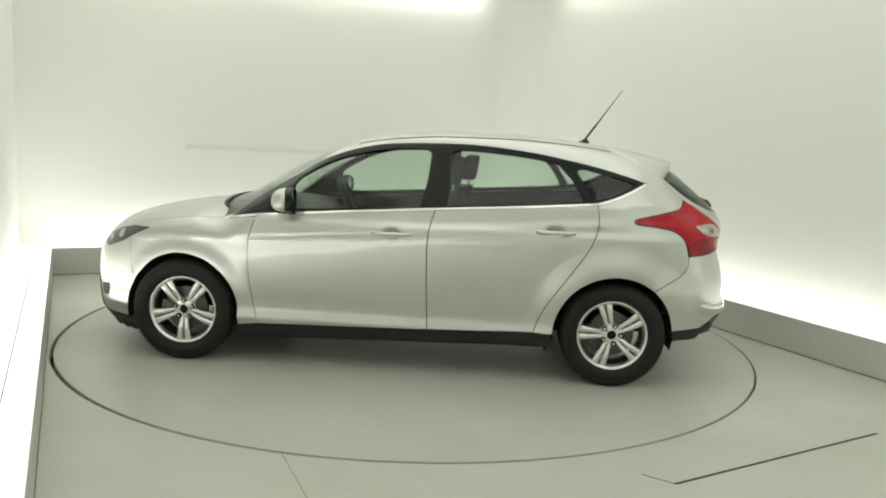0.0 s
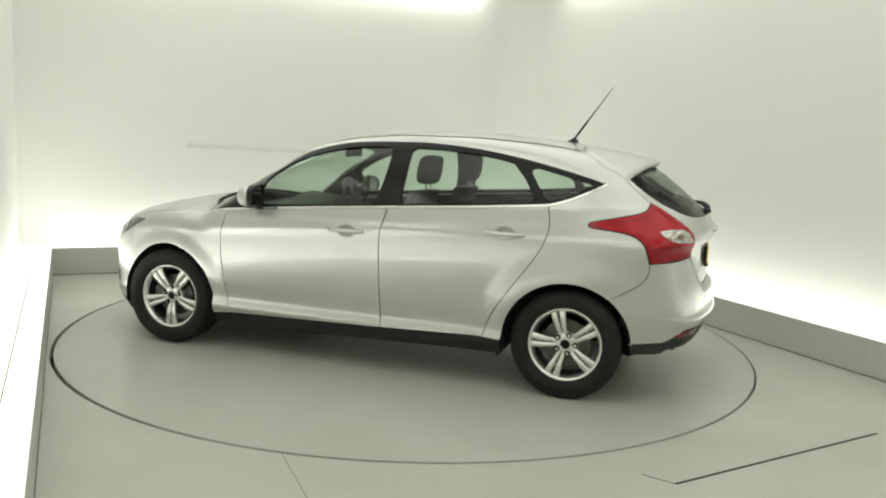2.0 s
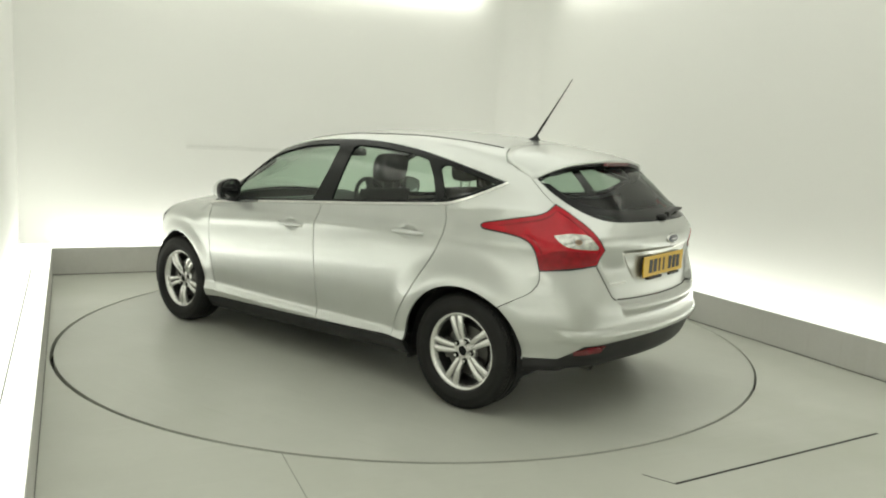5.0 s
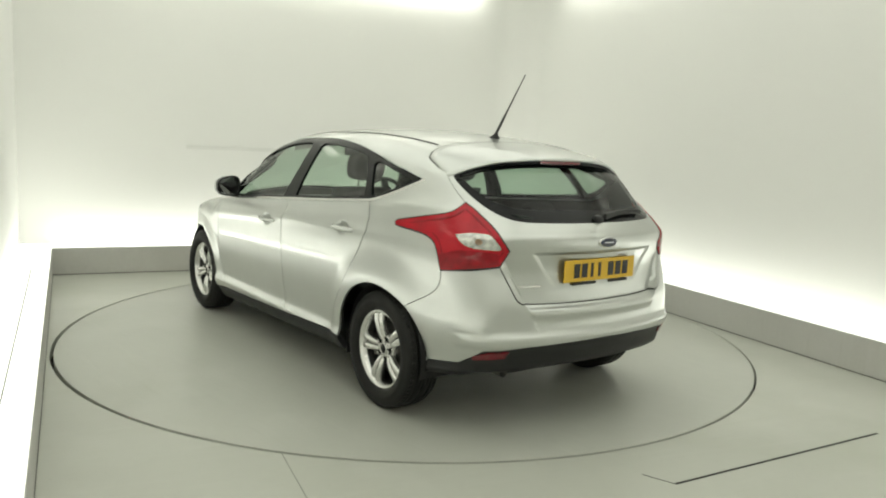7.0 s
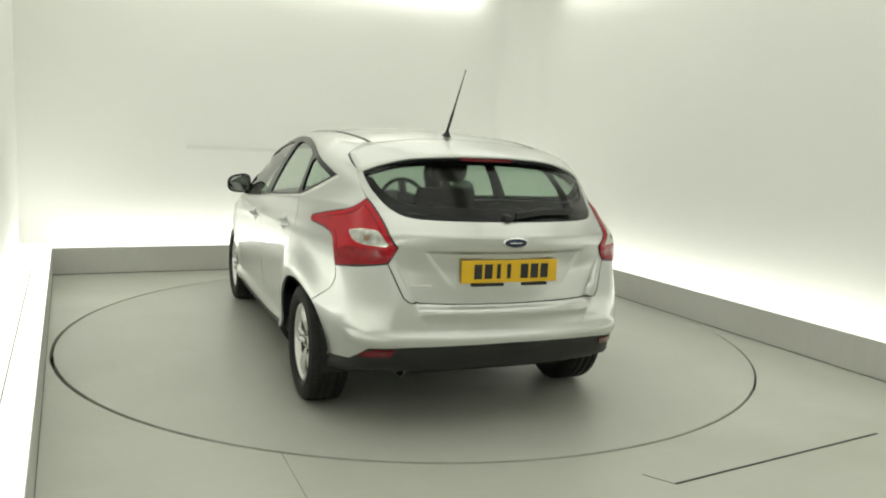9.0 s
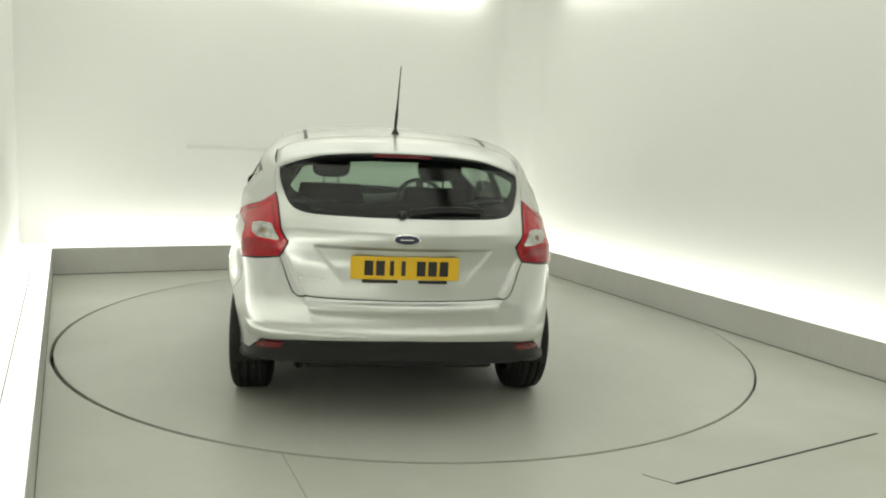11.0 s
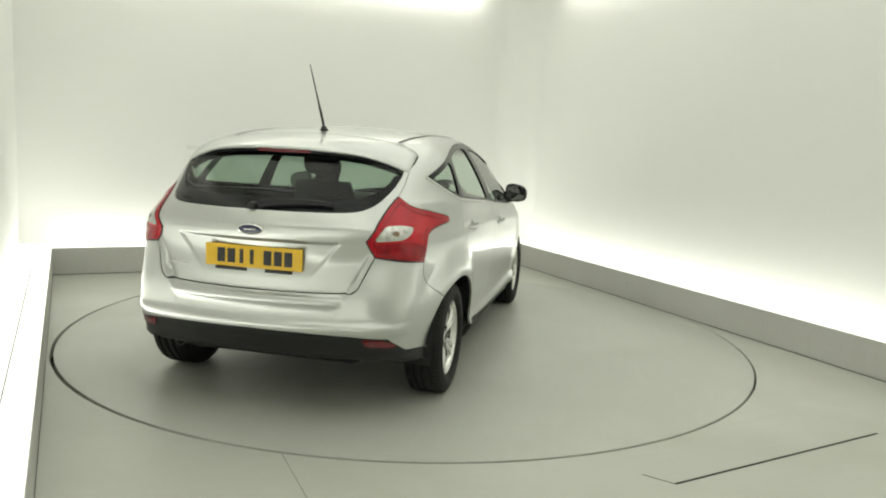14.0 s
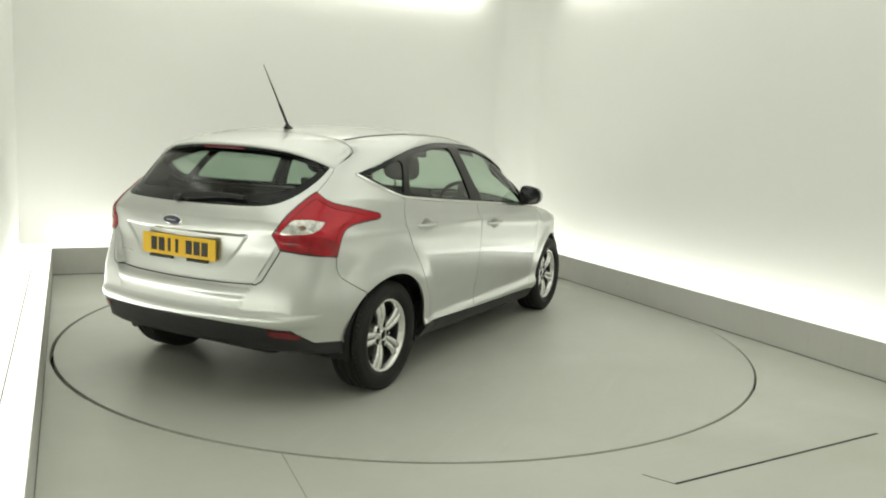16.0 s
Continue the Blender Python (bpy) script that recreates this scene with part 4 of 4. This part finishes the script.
def build_wheel(car, x, left, phase):
    """Outer face towards +y; turned about for the other side."""
    wheel = new("wheel")
    wheel.parent = car
    wheel["label"] = "silver ten-spoke alloy wheel with a black road tyre"
    s = 1 if left else -1
    wheel.matrix_basis = pose(x, s * 0.772, HUB_Z, 0, 0, 0 if left else 180)
    bm = bmesh.new()
    prof = [(0.213, 0.080), (0.219, 0.096), (0.231, 0.103), (0.250, 0.107), (0.262, 0.108), (0.266, 0.1045), (0.285, 0.103), (0.300, 0.096), (0.309, 0.084), (0.3135, 0.066)]
    tread = []
    for yc in (0.045, 0.0, -0.045):
        tread += [(0.316, yc + 0.009 + 0.012), (0.316, yc + 0.006), (0.308, yc + 0.005), (0.308, yc - 0.005), (0.316, yc - 0.006), (0.316, yc - 0.009 - 0.012)]
    prof = prof + tread + [(r, -y) for r, y in prof[::-1]]
    lathe(bm, prof, 96)
    bmesh.ops.recalc_face_normals(bm, faces=bm.faces[:])
    for i in range(70):
        a = 2 * math.pi * i / 70
        for yc in (0.074, -0.074):
            m = Matrix.Rotation(-a, 4, "Y") @ Matrix.Translation((0.3105, yc, 0)) @ Matrix.Rotation(0.12 if yc > 0 else -0.12, 4, "Y")
            bmesh.ops.create_cube(bm, size=1.0, matrix=m @ Matrix.Diagonal((0.004, 0.022, 0.017, 1)))
    part("tyre", bm, M_RUBBER, wheel, "black rubber tyre with grooved tread", True)
    # rim barrel, its depth shade put into a darker alloy colour, and lip
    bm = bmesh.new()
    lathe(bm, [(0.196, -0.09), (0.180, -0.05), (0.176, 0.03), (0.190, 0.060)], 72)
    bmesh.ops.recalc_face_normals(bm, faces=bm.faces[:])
    part("rim_barrel", bm, M_ALLOYDARK, wheel, "inner rim barrel with its shade put into the alloy colour", True)
    bm = bmesh.new()
    lathe(bm, [(0.186, 0.052), (0.193, 0.072), (0.200, 0.082), (0.208, 0.086), (0.214, 0.083), (0.216, 0.074), (0.210, 0.066)], 96)
    # hub boss
    lathe(bm, [(0.0, 0.056), (0.032, 0.056), (0.060, 0.058), (0.074, 0.050), (0.078, 0.02)], 60)
    # five pairs of spokes, each pair spreading to the rim
    for k in range(5):
        a0 = radians(phase + 72 * k)
        for sg in (-1, 1):
            secs = []
            for j in range(9):
                t = j / 8
                r = 0.050 + (0.198 - 0.050) * t
                half = 0.0112 + 0.0090 * t
                ang = a0 + sg * math.asin((0.0125 + 0.0135 * t) / r)
                yt = 0.056 + 0.012 * math.sin(math.pi * t) + 0.016 * t
                rad, tan = (math.cos(ang), math.sin(ang)), (-math.sin(ang), math.cos(ang))
                mid = lambda w, y: (r * rad[0] + w * tan[0], y, r * rad[1] + w * tan[1])
                secs.append([bm.verts.new(mid(-half, yt - 0.034)), bm.verts.new(mid(-half, yt - 0.006)), bm.verts.new(mid(-half * 0.5, yt)), bm.verts.new(mid(half * 0.5, yt)),
                             bm.verts.new(mid(half, yt - 0.006)), bm.verts.new(mid(half, yt - 0.034))])
            for a, b in zip(secs, secs[1:]):
                for i in range(6):
                    bm.faces.new((a[i], a[(i + 1) % 6], b[(i + 1) % 6], b[i]))
    bmesh.ops.recalc_face_normals(bm, faces=bm.faces[:])
    rim = part("rim", bm, M_ALLOY, wheel, "silver alloy rim with five pairs of spokes", True)
    for k in range(5):
        a = radians(phase + 36 + 72 * k)
        bm = bmesh.new()
        c, sn = 0.056 * math.cos(a), 0.056 * math.sin(a)
        # no hole is cut: a black disc carries the bolt recess's shade as colour
        bmesh.ops.create_cone(bm, cap_ends=True, segments=14, radius1=0.0155, radius2=0.0155, depth=0.006, matrix=Matrix.Translation((c, 0.059, sn)) @ Matrix.Rotation(radians(90), 4, "X"))
        part("bolt_shade_disc", bm, M_GLOSSBLACK, rim, "black disc painted as the shade in a bolt recess")
        bm = bmesh.new()
        bmesh.ops.create_cone(bm, cap_ends=True, segments=6, radius1=0.0085, radius2=0.008, depth=0.012, matrix=Matrix.Translation((c, 0.062, sn)) @ Matrix.Rotation(radians(90), 4, "X"))
        part("wheel_bolt", bm, M_CHROME, rim, "bright wheel bolt")
    bm = bmesh.new()
    lathe(bm, [(0.0, 0.068), (0.018, 0.067), (0.026, 0.063), (0.028, 0.054)], 32)
    bmesh.ops.recalc_face_normals(bm, faces=bm.faces[:])
    cap = part("centre_cap", bm, M_GLOSSBLACK, wheel, "dark centre cap with a bright rim", True)
    bm = bmesh.new()
    lathe(bm, [(0.027, 0.060), (0.0285, 0.066), (0.032, 0.064), (0.033, 0.056)], 32)
    bmesh.ops.recalc_face_normals(bm, faces=bm.faces[:])
    part("cap_ring", bm, M_CHROME, cap, "bright ring", True)
    bm = bmesh.new()
    lathe(bm, [(0.06, 0.020), (0.136, 0.020), (0.138, 0.010), (0.138, -0.004), (0.06, -0.004)], 60)
    bmesh.ops.recalc_face_normals(bm, faces=bm.faces[:])
    part("brake_disc", bm, M_DISC, wheel, "grey steel brake disc")
    bm = bmesh.new()
    secs = []
    for y in (-0.03, 0.012, 0.030):
        secs.append([bm.verts.new(((0.095 + 0.058 * (j // 7)) * math.cos(radians(-28 + 8 * (j if j < 7 else 13 - j))), y,
                                   (0.095 + 0.058 * (j // 7)) * math.sin(radians(-28 + 8 * (j if j < 7 else 13 - j))))) for j in range(14)])
    for a, b in zip(secs, secs[1:]):
        for i in range(14):
            bm.faces.new((a[i], a[(i + 1) % 14], b[(i + 1) % 14], b[i]))
    bm.faces.new(secs[-1])
    bmesh.ops.recalc_face_normals(bm, faces=bm.faces[:])
    part("brake_caliper", bm, M_DISC, wheel, "cast brake caliper")
    # arch liner behind the wheel, fixed to the body
    bm = bmesh.new()
    n = 30
    rows = []
    for r, y in ((ARCH_R - 0.004, 0.088 - 0.02), (ARCH_R - 0.004, -0.25), (0.05, -0.25)):
        rows.append([bm.verts.new((r * math.cos(radians(-12 + 204 * i / n)), y, r * math.sin(radians(-12 + 204 * i / n)))) for i in range(n + 1)])
    for a, b in zip(rows, rows[1:]):
        for i in range(n):
            bm.faces.new((a[i], a[i + 1], b[i + 1], b[i]))
    ob = part("arch_liner", bm, M_DARK, car, "dark wheel arch liner")
    ob.matrix_basis = wheel.matrix_basis.copy()
    return wheel


def build_handle(door, x, zc, flip):
    s = -1 if flip else 1
    q = np.array([[x, zc]])
    P, N = by_side(q)
    y = float(P[0, 1]) + 0.018
    secs = []
    for i in range(15):
        t = -1 + 2 * i / 14
        out = 0.026 * (1 - t ** 4) + 0.001
        hz = 0.0125 * (1 - 0.25 * t * t)
        secs.append([(x + 0.118 * t, s * (y + out - 0.006 + 0.009 * math.cos(2 * math.pi * k / 12)), zc + hz * math.sin(2 * math.pi * k / 12)) for k in range(12)])
    solid("door_handle", secs, M_SILVER, door, "silver pull handle")


def build_mirror(car, flip):
    s = -1 if flip else 1
    m = new("door_mirror")
    m.parent = car
    m["label"] = "silver door mirror with a black bezel"
    c = (0.70, s * 0.928, 1.036)

    def loop(x, k, wide=0.086, high=0.069):
        # fuller towards the door, rounded off and lower at the outer end
        out = []
        for px, py, pz in oval((x, 0, 0), wide * k, high * k, "x", 32, 2.9):
            e = py / wide
            out.append((px - 0.016 * max(0, e) ** 2, c[1] + s * py, c[2] + pz * (1 - 0.13 * e) - 0.006 * e))
        return out
    solid("mirror_cap", [loop(x, k) for x, k in ((0.748, 0.20), (0.744, 0.45), (0.733, 0.72), (0.712, 0.91), (0.685, 0.99), (0.664, 1.0))], M_SILVER, m, "silver mirror cap")
    solid("mirror_bezel", [loop(x, k * 1.015) for x, k in ((0.664, 1.0), (0.628, 1.0), (0.620, 0.97), (0.620, 0.90), (0.630, 0.88))], M_GLOSSBLACK, m, "black mirror bezel")
    solid("mirror_glass", [loop(x, 0.87) for x in (0.631, 0.626)], M_MIRROR, m, "mirror glass", smooth=False)
    secs = []
    for t in range(7):
        u = t / 6
        secs.append(oval((0.725 - 0.03 * u, s * (0.835 + 0.06 * u), 0.950 + 0.042 * u * u), 0.050 - 0.012 * u, 0.022, "y", 14))
    solid("mirror_foot", secs, M_GLOSSBLACK, m, "black mirror foot")
    return m


def build_fittings(car, gate):
    # aerial
    base = (-1.165, 0.0, float(ROOF(-1.165)) - 0.002)
    secs = [oval((base[0] + dx, 0, base[2] + dz), rx, ry, "z", 18, 2.2) for dx, dz, rx, ry in ((0, 0, 0.045, 0.024), (-0.004, 0.008, 0.038, 0.019), (-0.012, 0.022, 0.018, 0.011), (-0.018, 0.034, 0.009, 0.008))]
    aer = solid("aerial", secs, M_BLACK, car, "black roof aerial")
    rod = []
    for t in np.linspace(0, 1, 12):
        r = 0.0075 - 0.0050 * t if t > 0.3 else 0.0085
        rod.append(oval((base[0] - 0.016 - 0.225 * t, 0, base[2] + 0.03 + 0.335 * t), r, r, "z", 8, 2))
    solid("aerial_rod", rod, M_BLACK, aer, "thin black leaning aerial rod")
    # number plate with plain bars
    zc = 0.818
    xr = float(by_rear([(0.0, zc)])[0][0, 0])
    plate = part("number_plate", boxed((xr - 0.012, -0.262, zc - 0.056), (xr - 0.005, 0.262, zc + 0.056), 0.002), M_YELLOW, gate, "yellow number plate with plain black bars")
    part("plate_backing", boxed((xr - 0.006, -0.235, zc - 0.050), (xr + 0.03, 0.235, zc + 0.050)), M_INK, plate, "black plate holder")
    for k in range(7):
        yk = 0.175 - 0.0555 * k - (0.030 if k > 3 else 0.0)
        w = 0.010 if k in (2, 3) else 0.021
        part("bar", boxed((xr - 0.0140, yk - w, zc - 0.036), (xr - 0.0124, yk + w, zc + 0.036)), M_INK, plate)
    for y0, y1 in ((0.035, 0.205), (-0.205, -0.065)):
        part("release_strip", boxed((xr - 0.020, y0, zc - 0.072), (xr + 0.02, y1, zc - 0.058), 0.003), M_BLACK, gate, "dark release strip under the plate")
    # badge: a plain oval
    xb = float(by_rear([(0.0, 0.962)])[0][0, 0])
    secs = [oval((xb - dx, 0, 0.962), 0.068 * k, 0.028 * k, "x", 36, 2) for dx, k in ((-0.01, 1.0), (0.006, 1.0), (0.010, 0.95))]
    badge = solid("badge", secs, M_CHROME, gate, "plain oval badge with a bright rim")
    secs = [oval((xb - dx, 0, 0.962), 0.060 * k, 0.0215 * k, "x", 36, 2) for dx, k in ((0.008, 1.0), (0.0125, 0.98), (0.0135, 0.9))]
    solid("badge_field", secs, M_BLUE, badge, "dark blue oval")
    part("badge_bar", boxed((xb - 0.0152, -0.032, 0.9595), (xb - 0.0128, 0.032, 0.9645), 0.0008), M_CHROME, badge)
    # model script as a plain bar
    panel("script_bar", [(0.375, 0.745), (0.490, 0.745), (0.490, 0.754), (0.375, 0.754)], by_rear, M_CHROME, gate, "small bright script bar", off=0.002, gap=0.04, depth=0.003, shut=0)
    # rear wiper
    piv = by_rear([(0.0, 1.064)])
    p0 = piv[0][0] + 0.012 * piv[1][0]
    secs = [oval((p0[0] + 0.03 - 0.045 * t, 0.02, p0[2]), r, r * 0.9, "x", 16, 2.4) for t, r in ((0, 0.024), (0.6, 0.022), (0.9, 0.017), (1, 0.008))]
    wp = solid("rear_wiper", secs, M_BLACK, gate, "black rear wiper hub")
    line = [by_rear([(-0.02 - 0.37 * t, 1.072 + 0.012 * math.sin(math.pi * t) + 0.016 * t)]) for t in np.linspace(0, 1, 14)]
    arm = []
    for i, (pp, nn) in enumerate(line):
        o = pp[0] + (0.022 - 0.006 * i / 13) * nn[0]
        w = 0.014 - 0.006 * i / 13
        arm.append([(o[0] - 0.010, o[1], o[2] - w), (o[0] + 0.012, o[1], o[2] - w), (o[0] + 0.012, o[1], o[2] + w), (o[0] - 0.010, o[1], o[2] + w)])
    solid("wiper_arm", arm, M_BLACK, wp, "black wiper arm", smooth=False)
    # exhaust tail pipe
    bm = bmesh.new()
    lathe(bm, [(0.022, -0.12), (0.026, -0.12), (0.027, 0.02), (0.023, 0.02), (0.022, -0.10)], 24)
    bmesh.ops.rotate(bm, verts=bm.verts[:], cent=(0, 0, 0), matrix=Matrix.Rotation(radians(90), 3, "Z"))
    bmesh.ops.translate(bm, verts=bm.verts[:], vec=(-1.90, 0.50, 0.300))
    bmesh.ops.recalc_face_normals(bm, faces=bm.faces[:])
    part("exhaust_pipe", bm, M_DISC, car, "dull steel tail pipe", True)
    # underbody
    bm = bmesh.new()
    box(bm, (-0.92, -0.80, 0.20), (0.92, 0.80, 0.30), 0.02)
    box(bm, (-1.88, -0.50, 0.26), (1.90, 0.50, 0.40), 0.04)
    box(bm, (-1.95, -0.66, 0.36), (-1.72, 0.66, 0.50), 0.03)
    box(bm, (-1.92, 0.05, 0.30), (-1.60, 0.45, 0.38), 0.03)
    part("underbody", bm, M_DARK, car, "dark underbody")
    for s in (-1, 1):
        part("mud_flap", boxed((-0.940, s * 0.76 - 0.07, 0.195), (-0.922, s * 0.76 + 0.07, 0.33), 0.003), M_BLACK, car, "black mud flap")


def build_seat(car, x, y, rear=False, wide=0.50):
    seat = new("rear_seat" if rear else "front_seat")
    seat.parent = car
    seat["label"] = "charcoal fabric seat with headrests" if rear else "charcoal fabric front seat with a headrest"
    base_z = 0.56 if rear else 0.52
    hw = wide / 2
    tall = 0.47 if rear else 0.60
    part("cushion", box(bmesh.new(), (x, y - hw, base_z - 0.18), (x + 0.50, y + hw, base_z), 0.05), M_FABRIC, seat, smooth=True)
    secs = []
    for t in np.linspace(0, 1, 10):
        zz = base_z - 0.02 + tall * t
        xx = x + 0.03 - 0.20 * t
        w = hw * (1.0 - 0.16 * t ** 3) if not rear else hw * (1 - 0.05 * t)
        secs.append(oval((xx, y, zz), 0.065 - 0.012 * t, w, "z", 22, 4))
    solid("backrest", secs, M_FABRIC, seat)
    heads = (-0.42, 0.0, 0.42) if rear else (0.0,)
    for dy in heads:
        hz, hx = base_z + tall + (-0.015 if rear else 0.12), x - (0.215 if rear else 0.20)
        hh, ww = (0.055, 0.115) if rear else (0.095, 0.130)
        secs = [oval((hx + dx, y + dy, hz), ww * k, hh * k, "x", 22, 3.2, lean=-0.15) for dx, k in ((-0.052, 0.75), (-0.045, 0.92), (-0.02, 1.0), (0.03, 0.98), (0.05, 0.85))]
        hr = solid("headrest", secs, M_FABRIC, seat)
        for d in (-0.05, 0.05):
            bm = bmesh.new()
            bmesh.ops.create_cone(bm, cap_ends=True, segments=10, radius1=0.006, radius2=0.006, depth=0.14, matrix=Matrix.Translation((hx + 0.01, y + dy + d, hz - hh - 0.03)))
            part("headrest_post", bm, M_CHROME, hr, "bright post")


def build_interior(car):
    for x, y in ((-0.19, -0.36), (-0.11, 0.36)):
        build_seat(car, x, y)
    build_seat(car, -0.92, 0.0, True, 1.24)
    secs = []
    for y in np.linspace(-0.70, 0.70, 15):
        hump = 0.045 * math.exp(-((y + 0.36) / 0.18) ** 2)
        secs.append([(1.05, y, 0.62), (1.12, y, 0.90), (0.92, y, 0.945 + hump), (0.70, y, 0.925 + hump), (0.62, y, 0.86), (0.66, y, 0.62)])
    solid("dashboard", secs, M_DASH, car, "dark moulded dashboard")
    bm = bmesh.new()
    R, r = 0.185, 0.016
    rows = [[bm.verts.new(((R + r * math.cos(2 * math.pi * j / 10)) * math.cos(2 * math.pi * i / 40), (R + r * math.cos(2 * math.pi * j / 10)) * math.sin(2 * math.pi * i / 40), r * math.sin(2 * math.pi * j / 10))) for j in range(10)] for i in range(40)]
    for i in range(40):
        for j in range(10):
            bm.faces.new((rows[i][j], rows[(i + 1) % 40][j], rows[(i + 1) % 40][(j + 1) % 10], rows[i][(j + 1) % 10]))
    box(bm, (-0.18, -0.03, -0.01), (0.18, 0.03, 0.012), 0.006)
    box(bm, (-0.07, -0.06, -0.02), (0.07, 0.06, 0.025), 0.015)
    sw = part("steering_wheel", bm, M_DASH, car, "black steering wheel", True)
    sw.matrix_basis = pose(0.52, -0.36, 0.93, 0, -66, 0)
    part("interior_mirror", box(bmesh.new(), (0.38, -0.12, 1.285), (0.41, 0.12, 1.345), 0.012), M_DASH, car, "black interior mirror")
    # parcel shelf
    part("parcel_shelf", box(bmesh.new(), (-1.78, -0.56, 0.985), (-1.16, 0.56, 1.005), 0.008), M_DASH, car, "dark parcel shelf")
    part("load_floor", box(bmesh.new(), (-1.85, -0.55, 0.52), (0.95, 0.70, 0.56), 0.01), M_DARK, car, "dark cabin floor")


def build_car():
    car = new("hatchback_car")
    tagged(car, "silver five-door hatchback car standing on the turntable", "car")
    door_f, door_r, gate = build_body(car)
    build_spoiler(car)
    for flip in (False, True):
        build_handle(door_f[int(flip)], 0.03, 0.868, flip)
        build_handle(door_r[int(flip)], -0.945, 0.925, flip)
        build_mirror(car, flip)
    build_wheel(car, AXLE, True, 54)
    build_wheel(car, -AXLE, True, 2)
    build_wheel(car, AXLE, False, 54)
    build_wheel(car, -AXLE, False, 2)
    build_fittings(car, gate)
    build_interior(car)
    return car


car = build_car()


# ---------------------------------------------------------------- what moves
def motions():
    # the plate turns clockwise at an even pace and carries the car, which stands a little off its middle
    angles = [(0.0, 174.53), (2.0, 160.60), (4.0, 146.45), (6.5, 128.69), (9.0, 110.75), (11.5, 92.90), (14.0, 74.97), (16.0, 60.70)]
    walk(car, [(t, pose(0, 0, 0, 0, 0, a) @ pose(0.001, 0.275, 0)) for t, a in angles])
    walk(turntable, [(t, pose(0, 0, 0, 0, 0, a - 174.53)) for t, a in angles])


motions()
